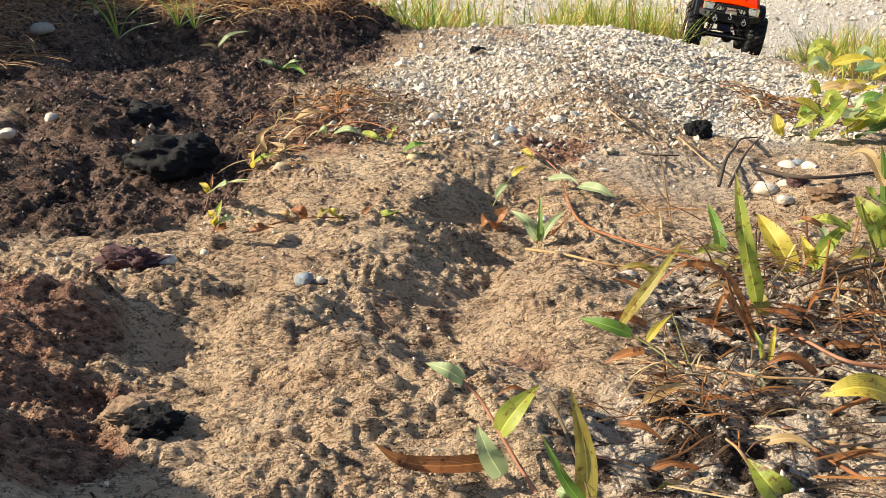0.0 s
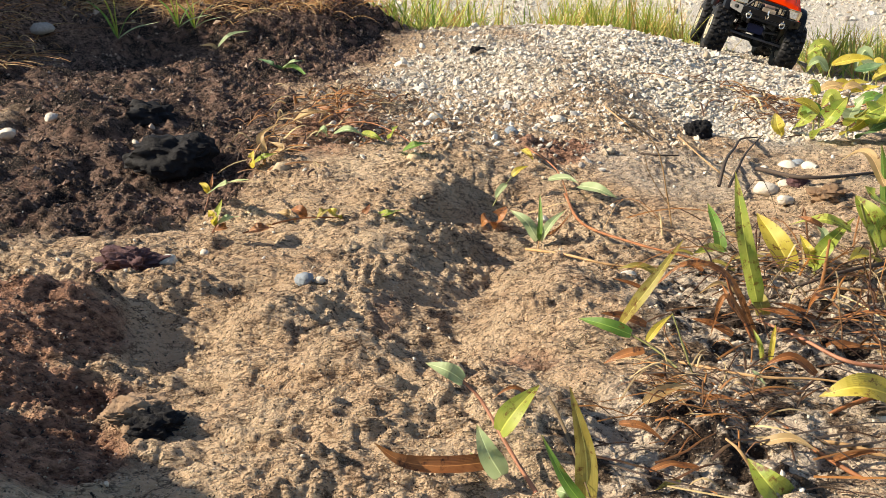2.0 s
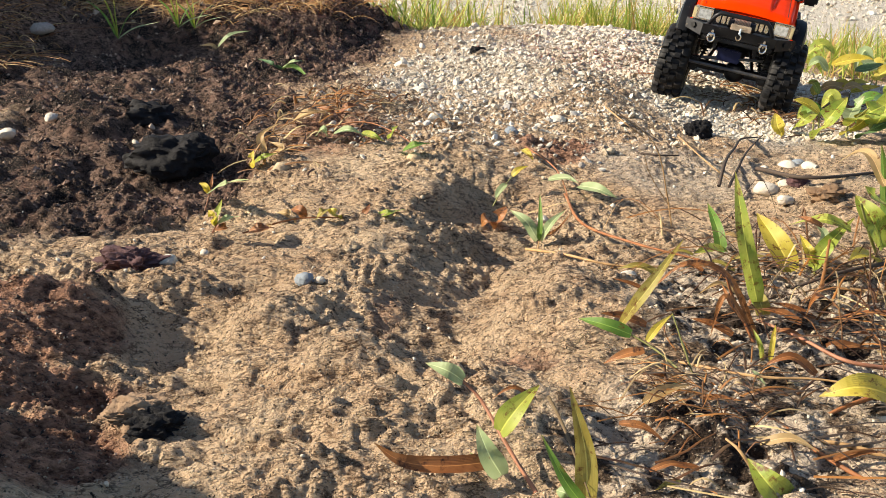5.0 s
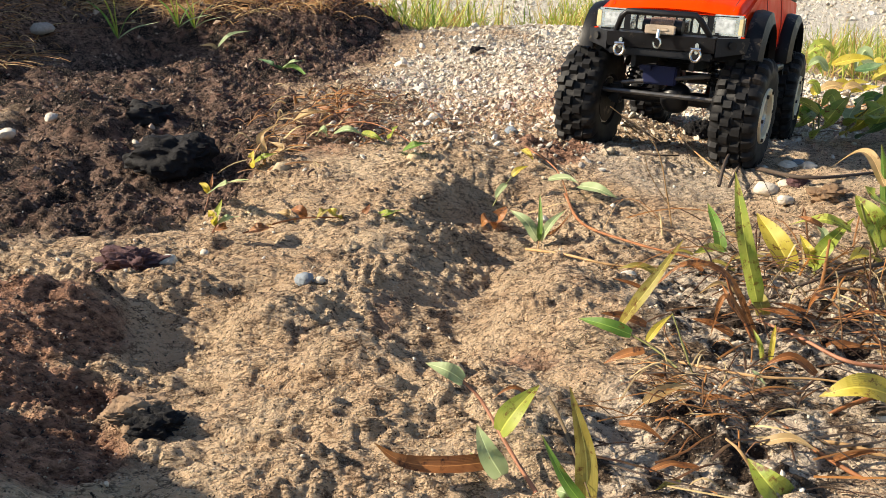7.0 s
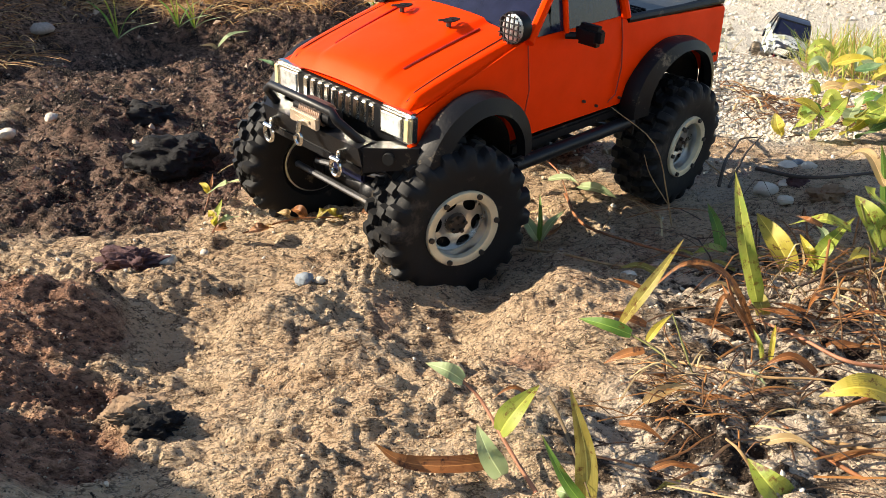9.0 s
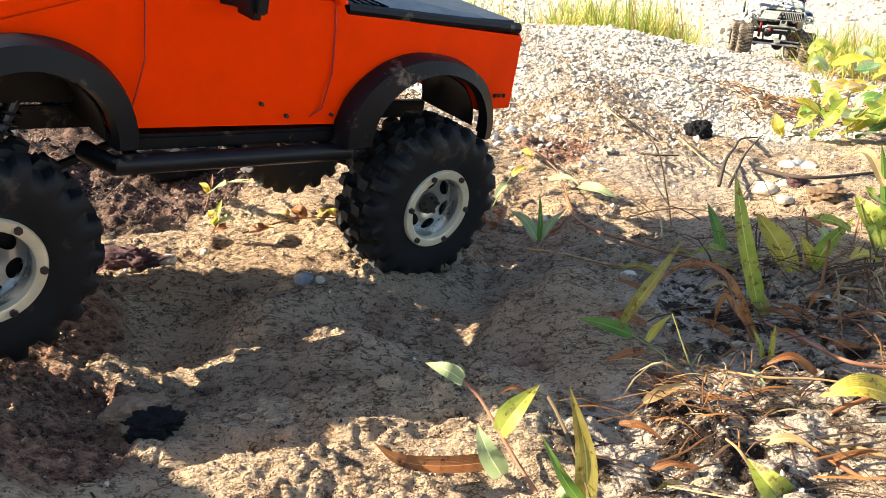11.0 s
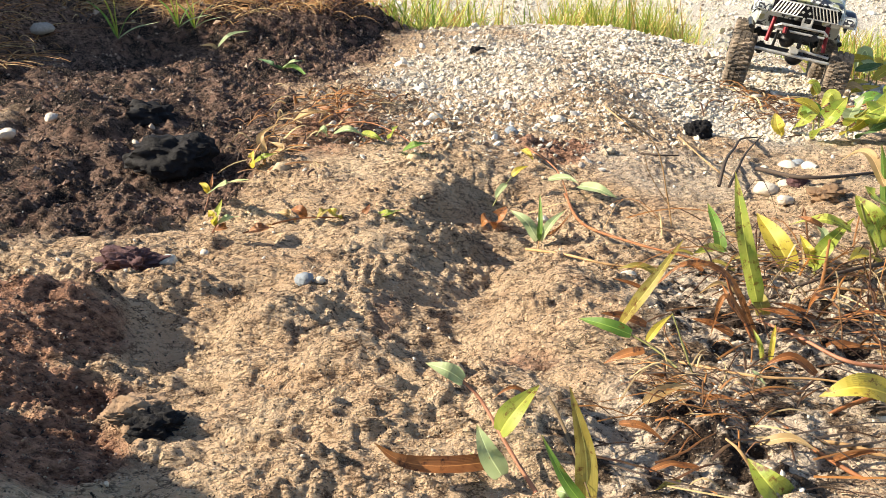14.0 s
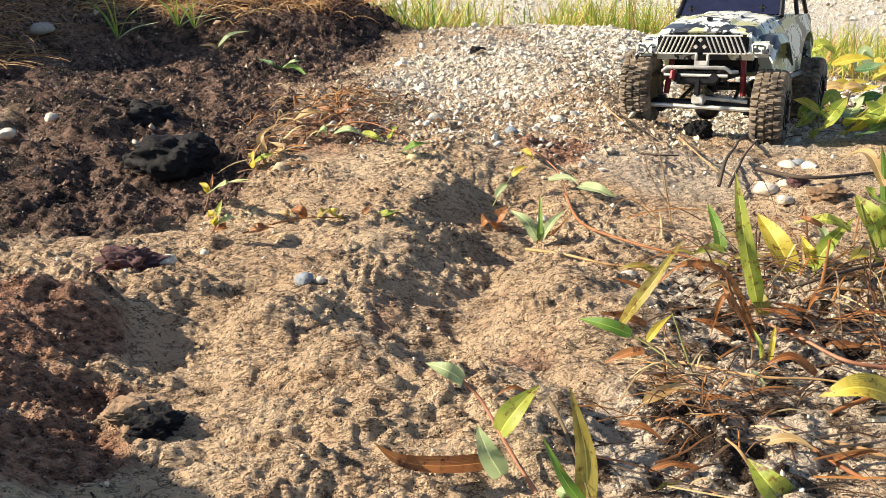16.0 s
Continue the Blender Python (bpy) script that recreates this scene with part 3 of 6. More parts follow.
        revolve(bm, [(0.0062, 0.0110), (0.0085, 0.0075), (0.0095, 0.0002)], 18)
        part("lens", bm, LENS, lamp)
        bm = bmesh.new()
        for i in range(-2, 3):
            r = math.sqrt(max(0.0, 0.0118 ** 2 - (i * 0.0045) ** 2))
            tube(bm, [(-r, 0.0105, i * 0.0045), (r, 0.0105, i * 0.0045)], 0.0007, 5)
            tube(bm, [(i * 0.0045, 0.0105, -r), (i * 0.0045, 0.0105, r)], 0.0007, 5)
        part("guard", bm, BLACK_STEEL, lamp)
    # bed with its cover
    bm = bmesh.new()
    box(bm, (-0.154, 0, 0.1925), (0.166, 0.164, 0.006), 0.002)
    cover = part("bed_cover", bm, plain("bed_panel", (0.030, 0.032, 0.034), 0.42, dust=0.08), car, "flat dark grey bed cover")
    for i in range(5):
        bm = bmesh.new()
        box(bm, (-0.080 - 0.0075 * i, 0, 0.1965), (0.0035, 0.150, 0.003), 0.0008)
        part("cover_rib", bm, BLACK_PLASTIC, cover)
    for s in (-1, 1):
        bm = bmesh.new()
        tube(bm, [(-0.070, s * 0.0815, 0.1955), (-0.150, s * 0.0815, 0.1925), (-0.240, s * 0.0815, 0.1900)], 0.0042, 8)
        part("bed_rail", bm, BLACK_PLASTIC, car)
        bm = bmesh.new()
        tube(bm, [(-0.048, s * 0.0868, 0.122), (-0.056, s * 0.0905, 0.130), (-0.060, s * 0.0903, 0.155), (-0.060, s * 0.0868, 0.182), (-0.059, s * 0.0835, 0.199)], 0.0007, 5)
        part("door_seam", bm, SEAM_AND_SHADE, car)
        bm = bmesh.new()
        tube(bm, [(0.076, s * 0.087, 0.125), (0.074, s * 0.0905, 0.140), (0.070, s * 0.090, 0.160), (0.070, s * 0.0845, 0.196)], 0.0006, 5)
        part("door_seam", bm, SEAM_AND_SHADE, car)
        for x, z in ((-0.010, 0.133), (-0.066, 0.1245), (-0.030, 0.1245)):
            bm = bmesh.new()
            tube(bm, [(x, s * 0.088, z), (x, s * 0.0905, z)], 0.0014, 8)
            part("body_screw", bm, BOLT, car)
        bm = bmesh.new()
        for i in range(3):
            box(bm, (-0.222 - 0.005 * i, s * 0.0908, 0.1375), (0.0032, 0.001, 0.003), 0)
        part("badge", bm, BLACK_PLASTIC, car, "small dark badge of three marks")
        # wheel flares
        for name, cx, r, a0, a1 in (("front", 0.136, 0.0465, 6, 180), ("rear", -0.148, 0.0550, -8, 184)):
            def flare(u, v, cx=cx, r=r, a0=a0, a1=a1):
                a = radians(a0 + (a1 - a0) * u)
                k = int(round(v * 4))
                wide = 1.25 + (0.9 * max(0.0, math.cos(a)) if cx < 0 else 0.25)
                rr = r + (0.010, 0.011, 0.009, 0.001, -0.001)[k] * (wide if k < 3 else 1.0) - 0.001
                yy = (0.086, 0.0925, 0.1035, 0.1075, 0.100)[int(round(v * 4))]
                c, n = math.cos(a), math.sin(a)
                return (cx + rr * c * (1.02 if abs(c) > 0.5 else 1), s * yy, 0.113 + rr * n * (0.84 if cx < 0 else 0.98) - (0.010 * max(0, -c - 0.7) if cx < 0 else 0))
            fl = part("fender_flare", sheet(bmesh.new(), flare, 28, 4, 0.0015), BLACK_PLASTIC, car, "textured black plastic wheel flare", 50)
            bm = bmesh.new()
            sheet(bm, lambda u, v, cx=cx, r=r: (cx + (r + 0.0005) * 0.97 * math.cos(math.pi * u), s * (0.030 + 0.0625 * v), 0.114 + (r - 0.0035) * (0.83 if cx < 0 else 0.96) * math.sin(math.pi * u)), 20, 1, 0.001)
            part("wheel_well", bm, BLACK_PLASTIC, car)
            if name == "rear":
                bm = bmesh.new()
                sheet(bm, lambda u, v: (-0.089 + 0.008 * v - 0.010 * u, s * (0.088 + 0.013 * v * (1 - 0.4 * u)), 0.088 + 0.05 * u), 3, 3, 0.0015)
                part("mud_guard", bm, BLACK_PLASTIC, car)
            stud = None
            for i in range(9):
                a = radians(25 + 130 * i / 8)
                if stud is None:
                    bm = bmesh.new()
                    box(bm, (0, 0, 0), (0.0035, 0.003, 0.0025), 0.0006)
                    stud = part("flare_bolt", bm, BLACK_PLASTIC, fl)
                    o = stud
                else:
                    o = new("flare_bolt", stud.data)
                    o.parent = fl
                o.location = (cx + (r + 0.0075) * math.cos(a), s * 0.096, 0.113 + (r + 0.0075) * (0.86 if cx < 0 else 1.0) * math.sin(a))
        # rock slider
        bm = bmesh.new()
        tube(bm, [(-0.090, s * 0.070, 0.100), (-0.082, s * 0.094, 0.099), (0.086, s * 0.094, 0.099), (0.094, s * 0.070, 0.100)], 0.0062, 12)
        for x in (-0.07, 0.0, 0.07):
            tube(bm, [(x, s * 0.094, 0.099), (x, s * 0.04, 0.102)], 0.004, 8)
        part("rock_slider", bm, BLACK_STEEL, car, "black tubular side step")
        bm = bmesh.new()
        box(bm, (0, s * 0.078, 0.109), (0.165, 0.018, 0.010), 0.002)
        part("sill", bm, BLACK_PLASTIC, car)
    # nose
    bm = bmesh.new()
    box(bm, (0.190, 0, 0.149), (0.0125, 0.158, 0.030), 0.002)
    part("grille_panel", bm, BLACK_PLASTIC, car)
    slat = None
    for i in range(10):
        if slat is None:
            bm = bmesh.new()
            box(bm, (0, 0, 0), (0.006, 0.0066, 0.0190), 0.0012)
            slat = part("grille_block", bm, CHROME, car, "silver grille segment")
            o = slat
        else:
            o = new("grille_block", slat.data)
            o.parent = car
            tagged(o, "silver grille segment")
        o.location = (0.1945, -0.0405 + 0.009 * i, 0.153)
    for s in (-1, 1):
        bm = bmesh.new()
        box(bm, (0.1915, s * 0.0665, 0.153), (0.010, 0.036, 0.025), 0.0025)
        hl = part("headlight", bm, CHROME, car, "rectangular clear headlight in a silver bezel")
        bm = bmesh.new()
        box(bm, (0.1945, s * 0.0640, 0.153), (0.006, 0.026, 0.020), 0.0025)
        part("lens", bm, LENS, hl)
        bm = bmesh.new()
        box(bm, (0.1930, s * 0.0808, 0.153), (0.009, 0.007, 0.020), 0.0015)
        part("turn_lens", bm, plain("amber_lens", (0.6, 0.5, 0.28), 0.2), hl)
        bm = bmesh.new()
        box(bm, (0.194, s * 0.0845, 0.1375), (0.010, 0.008, 0.010), 0.002)
        part("valance_tip", bm, ORANGE, car)
    # winch bumper
    bm = bmesh.new()
    plan = [(0.206, 0.122), (0.222, 0.124), (0.226, 0.140), (0.214, 0.142), (0.206, 0.140)]
    slab(bm, plan, -0.062, 0.062, None, 0.0015)
    for s in (-1, 1):
        vs = []
        for x, y, z in ((0.222, 0.062, 0.140), (0.222, 0.062, 0.120), (0.196, 0.092, 0.126), (0.194, 0.092, 0.142)):
            vs.append([bm.verts.new((x, s * y, z)), bm.verts.new((x - 0.014, s * (y - 0.006), z))])
        f, b = [v[0] for v in vs], [v[1] for v in vs]
        bm.faces.new(f), bm.faces.new(b[::-1])
        for i in range(4):
            bm.faces.new((f[i], f[(i + 1) % 4], b[(i + 1) % 4], b[i]))
    box(bm, (0.214, 0, 0.119), (0.014, 0.118, 0.008), 0.0015)
    bump = part("bumper", bm, BLACK_STEEL, car, "black steel winch bumper")
    for s in (-1, 1):
        bm = bmesh.new()
        tube(bm, [(0.2095, s * 0.0765, 0.1335), (0.2125, s * 0.0785, 0.1335)], 0.0045, 12)
        part("bumper_hole", bm, plain("black_hole", (0.005, 0.005, 0.005), 0.8), bump)
        bm = bmesh.new()
        box(bm, (0.2275, s * 0.043, 0.128), (0.008, 0.004, 0.012), 0.001)
        ring = [(0.232 + 0.001, s * 0.043 + 0.0055 * math.sin(a), 0.121 + 0.0065 * math.cos(a)) for a in (radians(25 + 310 * i / 14) for i in range(15))]
        tube(bm, ring, 0.0017, 8)
        tube(bm, [(0.233, s * 0.043 - 0.0055, 0.1275), (0.233, s * 0.043 + 0.0055, 0.1275)], 0.0019, 8)
        part("shackle", bm, CHROME, bump, "silver tow shackle")
    bm = bmesh.new()
    tube(bm, [(0.216, -0.054, 0.140), (0.232, -0.044, 0.158), (0.232, -0.038, 0.163), (0.232, 0.038, 0.163), (0.232, 0.044, 0.158), (0.216, 0.054, 0.140)], 0.0034, 10)
    part("bull_bar", bm, BLACK_STEEL, bump)
    bm = bmesh.new()
    tube(bm, [(0.216, -0.022, 0.149), (0.216, 0.022, 0.149)], 0.0075, 14)
    winch = part("winch", bm, BLACK_STEEL, car)
    bm = bmesh.new()
    for i in range(12):
        y = -0.012 + 0.0022 * i
        tube(bm, [(0.216 + 0.0085 * math.cos(a), y, 0.149 + 0.0085 * math.sin(a)) for a in (i2 * math.pi / 6 for i2 in range(13))], 0.0012, 6)
    part("cable", bm, COPPER, winch, "brown wound winch cable")
    bm = bmesh.new()
    box(bm, (0.2285, 0, 0.1455), (0.004, 0.034, 0.010), 0.001)
    box(bm, (0.2295, 0, 0.1455), (0.004, 0.020, 0.004), 0.001)
    part("fairlead", bm, plain("tan_fairlead", (0.45, 0.36, 0.27), 0.4, 0.4), winch, "tan metal cable fairlead")
    bm = bmesh.new()
    tube(bm, [(0.233, 0, 0.145), (0.235, 0, 0.136)], 0.0022, 8)
    tube(bm, [(0.235, 0.004 * math.sin(a), 0.131 + 0.005 * math.cos(a)) for a in (radians(20 * i) for i in range(15))], 0.0015, 6)
    part("hook", bm, CHROME, winch, "steel winch hook")
    # underside
    for s in (-1, 1):
        bm = bmesh.new()
        box(bm, (0.0, s * 0.034, 0.108), (0.40, 0.006, 0.014), 0.001)
        part("chassis_rail", bm, BLACK_STEEL, car)
    bm = bmesh.new()
    box(bm, (0, 0, 0.098), (0.13, 0.058, 0.012), 0.003)
    box(bm, (0, 0, 0.112), (0.20, 0.064, 0.010), 0.003)
    part("skid_plate", bm, BLACK_PLASTIC, car)
    bm = bmesh.new()
    box(bm, (0.0, 0, 0.136), (0.30, 0.10, 0.030), 0.004)
    box(bm, (0.186, 0, 0.132), (0.02, 0.12, 0.02), 0.003)
    part("inner_tray", bm, BLACK_PLASTIC, car)
    for x in (0.16, -0.16):
        f = 1 if x > 0 else -1
        bm = bmesh.new()
        tube(bm, [(x, -0.078, R), (x, 0.078, R)], 0.0085, 12)
        vs = bmesh.ops.create_uvsphere(bm, u_segments=14, v_segments=8, radius=0.019)["verts"]
        bmesh.ops.transform(bm, matrix=Matrix.Translation((x, 0.012, R)), verts=vs)
        for s in (-1, 1):
            box(bm, (x, s * 0.060, R), (0.020, 0.016, 0.026), 0.003)
            tube(bm, [(x - f * 0.012, s * 0.045, R - 0.006), (x - f * 0.13, s * 0.028, 0.098)], 0.0032, 8)
        part("axle", bm, BLACK_STEEL, car)
        for s in (-1, 1):
            bm = bmesh.new()
            lo, hi = Vector((x - f * 0.012, s * 0.052, R + 0.008)), Vector((x - f * 0.040, s * 0.042, 0.128))
            tube(bm, [lo, hi], 0.0030, 8)
            shock = part("shock", bm, GREY_STEEL, car)
            bm = bmesh.new()
            d = hi - lo
            q = d.to_track_quat("Z", "Y")
            tube(bm, [lo + d * (0.12 + 0.7 * i / 60) + q @ Vector((0.0062 * math.cos(i * 0.75), 0.0062 * math.sin(i * 0.75), 0)) for i in range(61)], 0.0011, 5)
            part("spring", bm, BLACK_STEEL, shock)
    bm = bmesh.new()
    tube(bm, [(0.184, -0.074, R + 0.004), (0.186, 0.074, R + 0.004)], 0.003, 8)
    tube(bm, [(0.180, -0.050, R + 0.014), (0.176, 0.052, R + 0.030)], 0.0028, 8)
    part("steering_link", bm, GREY_STEEL, car)
    bm = bmesh.new()
    box(bm, (0.172, -0.006, R + 0.026), (0.020, 0.040, 0.022), 0.002)
    box(bm, (0.186, -0.022, R + 0.034), (0.006, 0.014, 0.006), 0.001)
    part("servo", bm, BLUE_ALLOY, car, "blue and black steering servo")
    wheels = []
    for x in (0.16, -0.16):
        for s in (1, -1):
            w = wheel(car, "wheel", s, R, 0.052, 0.030, RUBBER, ALLOY, BRASS_RING, 20, 6, 3)
            w.location = (x, s * 0.0925, R)
            wheels.append((w, x, s * 0.0925, R))
    return car, wheels


# ---- camouflage jeep ----
def camo_material():
    n = Nodes("camouflage")
    c = n.obj()
    a, b = n.noise(25, 3, 0.5, c), n.noise(22, 3, 0.5, c)
    col = n.mix(n.ramp(a, (0.52, (0, 0, 0)), (0.545, (1, 1, 1))), (0.64, 0.66, 0.62), (0.42, 0.43, 0.24))
    dark = n.ramp(b, (0.57, (0, 0, 0)), (0.585, (1, 1, 1)))
    band = n.math("ABSOLUTE", n.math("SUBTRACT", a, 0.47))
    dark = n.math("MAXIMUM", dark, n.ramp(band, (0.012, (1, 1, 1)), (0.020, (0, 0, 0))))
    col = n.mix(dark, col, (0.022, 0.027, 0.04))
    dust = n.ramp(n.noise(90, 6, 0.7, c), (0.55, (0, 0, 0)), (0.75, (1, 1, 1)))
    col = n.mix(n.math("MULTIPLY", dust, 0.35), col, (0.4, 0.33, 0.25))
    n.bump(n.noise(120, 3, 0.5, c), 0.1, 0.001)
    return n.done(col, 0.38)


def jeep():
    car = empty("toy_jeep", "camouflage toy crawler jeep with bare front axle and muddy tyres", "toy truck")
    CAMO = camo_material()
    R = 0.056
    # tub and cowl
    outline = [(0.168, 0.120), (0.178, 0.132), (0.180, 0.150), (0.176, 0.158), (0.045, 0.174), (0.040, 0.178), (-0.19, 0.178), (-0.195, 0.170), (-0.195, 0.115), (-0.19, 0.105)]
    outline += [(-0.155 + 0.054 * math.cos(radians(a)), 0.106 + 0.044 * math.sin(radians(a))) for a in range(150, 5, -16)]
    outline += [(-0.095, 0.092), (0.085, 0.092), (0.098, 0.112), (0.12, 0.140), (0.15, 0.143), (0.162, 0.130)]
    tuck = lambda x, z: 0.010 * max(0.0, (z - 0.15) / 0.03) + (0.020 * max(0.0, (x - 0.05) / 0.13))
    part("tub", slab(bmesh.new(), outline, -0.086, 0.086, tuck, 0.002), CAMO, car, smooth=30)

    def hood(u, v):
        q = abs(2 * v - 1)
        x = 0.182 - 0.135 * u - 0.006 * q * q
        return (x, (2 * v - 1) * (0.070 + 0.008 * u), 0.1575 + 0.019 * u ** 0.8 + 0.006 * (1 - q ** 2.5) - 0.010 * max(0.0, q - 0.92) / 0.08 + 0.003 * (1 if q < 0.42 and u > 0.12 else 0) - 0.004 * max(0, 0.08 - u) / 0.08)
    hp = part("hood", sheet(bmesh.new(), hood, 24, 40, 0.003), CAMO, car, "white, olive and black camouflage hood", 45)
    bm = bmesh.new()
    box(bm, (0.150, 0, hood(0.24, 0.5)[2] + 0.003), (0.012, 0.006, 0.006), 0.001)
    part("hood_latch", bm, BLACK_PLASTIC, hp)
    for s in (-1, 1):
        bm = bmesh.new()
        tube(bm, [(0.062, s * 0.052, 0.184), (0.062, s * 0.052, 0.194)], 0.002, 6)
        tube(bm, [(0.057, s * 0.052 - 0.006, 0.190), (0.067, s * 0.052 + 0.006, 0.190)], 0.0012, 6)
        part("body_clip", bm, BLACK_PLASTIC, car)
        # front wing
        bm = bmesh.new()

        def wing(u, v):
            x = 0.186 - 0.150 * u
            z = 0.130 + 0.024 * math.sin(min(1.0, u * 3.2) * math.pi / 2) - 0.036 * max(0.0, u - 0.72) / 0.28
            return (x + 0.004 * math.sin(u * 3), s * (0.058 + 0.040 * v), z - 0.012 * max(0.0, v - 0.82) / 0.18)
        part("front_wing", sheet(bm, wing, 16, 12, 0.0025), CAMO, car, "camouflage front wing", 50)
        bm = bmesh.new()
        box(bm, (0.184, s * 0.080, 0.136), (0.010, 0.030, 0.022), 0.005, seg=3)
        part("wing_front", bm, CAMO, car)
        bm = bmesh.new()
        box(bm, (0.1885, s * 0.086, 0.134), (0.003, 0.010, 0.007), 0.002)
        part("corner_lamp", bm, plain("dull_lamp", (0.05, 0.055, 0.07), 0.3), car)
    # grille: two slanted halves meeting in a point
    bm = bmesh.new()
    box(bm, (0.183, 0, 0.1415), (0.008, 0.126, 0.027), 0.003)
    part("grille_back", bm, BLACK_PLASTIC, car)
    bm = bmesh.new()
    tube(bm, [(0.189, -0.064, 0.1295), (0.190, -0.004, 0.1295)], 0.0014, 6)
    tube(bm, [(0.189, 0.064, 0.1295), (0.190, 0.004, 0.1295)], 0.0014, 6)
    tube(bm, [(0.189, -0.056, 0.1535), (0.190, 0.056, 0.1535)], 0.0014, 6)
    part("grille_rim", bm, PALE_STEEL, car)
    for s in (-1, 1):
        for i in range(8):
            y = s * (0.010 + 0.0064 * i)
            bm = bmesh.new()
            tube(bm, [(0.190, y + s * 0.007, 0.1300), (0.1905, y - s * 0.003, 0.1530)], 0.0012, 6)
            part("grille_slat", bm, PALE_STEEL, car, "pale slanted grille slat")
    bm = bmesh.new()
    for q in ((0, 0.148), (-0.006, 0.139), (0.006, 0.139)):
        vs = bmesh.ops.create_cube(bm, size=1)["verts"]
        bmesh.ops.transform(bm, matrix=Matrix.Translation((0.1925, q[0], q[1])) @ Matrix.Rotation(radians(45), 4, "X") @ Matrix.Diagonal((0.003, 0.0045, 0.0045, 1)), verts=vs)
    part("badge", bm, PALE_STEEL, car, "three small grey diamond shapes")
    # windscreen frame and cage
    bm = bmesh.new()
    sheet(bm, lambda u, v: (0.046 - 0.042 * u, (2 * v - 1) * (0.074 - 0.008 * u), 0.180 + 0.056 * u), 4, 8, 0.002)
    part("windscreen", bm, TINT, car, "dark blue smoked windscreen")
    bm = bmesh.new()
    for s in (-1, 1):
        tube(bm, [(0.048, s * 0.077, 0.177), (0.003, s * 0.069, 0.238), (-0.10, s * 0.069, 0.240), (-0.17, s * 0.075, 0.180)], 0.0036, 8)
        tube(bm, [(-0.06, s * 0.069, 0.240), (-0.06, s * 0.080, 0.178)], 0.0034, 8)
    tube(bm, [(0.003, -0.069, 0.238), (0.003, 0.069, 0.238)], 0.0036, 8)
    tube(bm, [(-0.10, -0.069, 0.240), (-0.10, 0.069, 0.240)], 0.0036, 8)
    part("roll_cage", bm, BLACK_STEEL, car)
    bm = bmesh.new()
    sheet(bm, lambda u, v: (0.004 - 0.105 * u, (2 * v - 1) * 0.069, 0.241 + 0.004 * math.sin(math.pi * u)), 6, 6, 0.002)
    part("roof_panel", bm, plain("blue_black_roof", (0.02, 0.022, 0.045), 0.4), car)
    for s in (-1, 1):
        bm = bmesh.new()
        tube(bm, [(-0.09, s * 0.088, 0.086), (0.09, s * 0.088, 0.086)], 0.005, 10)
        part("side_step", bm, BLACK_STEEL, car)
        bm = bmesh.new()
        box(bm, (0.02, s * 0.030, 0.100), (0.36, 0.006, 0.016), 0.001)
        part("chassis_rail", bm, BLACK_STEEL, car)
    bm = bmesh.new()
    box(bm, (-0.02, 0, 0.115), (0.28, 0.12, 0.03), 0.004)
    part("floor_pan", bm, BLACK_PLASTIC, car)
    # tubular bumper, winch and red towers
    bm = bmesh.new()
    tube(bm, [(0.172, -0.048, 0.104), (0.206, -0.047, 0.106), (0.210, -0.040, 0.112), (0.210, 0.040, 0.112), (0.206, 0.047, 0.106), (0.172, 0.048, 0.104)], 0.0026, 8)
    tube(bm, [(0.208, -0.044, 0.101), (0.208, 0.044, 0.101)], 0.0022, 8)
    part("bumper", bm, PALE_STEEL, car, "grey tube bumper")
    bm = bmesh.new()
    box(bm, (0.202, 0, 0.097), (0.010, 0.060, 0.018), 0.003)
    for s in (-1, 1):
        tube(bm, [(0.206, s * 0.026, 0.098), (0.211, s * 0.026, 0.098)], 0.0062, 14)
    box(bm, (0.207, 0.004, 0.084), (0.006, 0.008, 0.024), 0.002)
    part("winch", bm, BLACK_STEEL, car)
    bm = bmesh.new()
    box(bm, (0.202, -0.002, 0.120), (0.004, 0.004, 0.020), 0.001)
    box(bm, (0.202, 0.014, 0.120), (0.004, 0.004, 0.020), 0.001)
    box(bm, (0.203, 0.006, 0.117), (0.006, 0.018, 0.007), 0.001)
    part("winch_plate", bm, PALE_STEEL, car)
    for s in (-1, 1):
        bm = bmesh.new()
        tube(bm, [(0.158, s * 0.055, 0.070), (0.150, s * 0.050, 0.126)], 0.0042, 10)
        part("shock", bm, RED_ALLOY, car, "dark red anodised shock absorber")
    bm = bmesh.new()
    tube(bm, [(0.212, -0.030, 0.107), (0.216, -0.030, 0.096)], 0.004, 8)
    part("tow_hook", bm, RED_ALLOY, car, "red tow hook")
    for x in (0.155, -0.155):
        bm = bmesh.new()
        tube(bm, [(x, -0.076, R), (x, 0.076, R)], 0.0075, 12)
        vs = bmesh.ops.create_uvsphere(bm, u_segments=14, v_segments=8, radius=0.018)["verts"]
        bmesh.ops.transform(bm, matrix=Matrix.Translation((x, 0.006, R - 0.004)), verts=vs)
        for s in (-1, 1):
            box(bm, (x, s * 0.062, R), (0.018, 0.014, 0.024), 0.003)
            tube(bm, [(x, s * 0.04, R), (x * 0.25, s * 0.03, 0.09)], 0.003, 8)
        part("axle", bm, BLACK_STEEL, car)
    bm = bmesh.new()
    tube(bm, [(0.182, -0.074, R + 0.000), (0.184, 0.074, R - 0.002)], 0.0032, 8)
    tube(bm, [(0.178, 0.000, R + 0.012), (0.180, 0.066, R + 0.008)], 0.0026, 8)
    box(bm, (0.184, 0.000, R + 0.010), (0.012, 0.018, 0.014), 0.002)
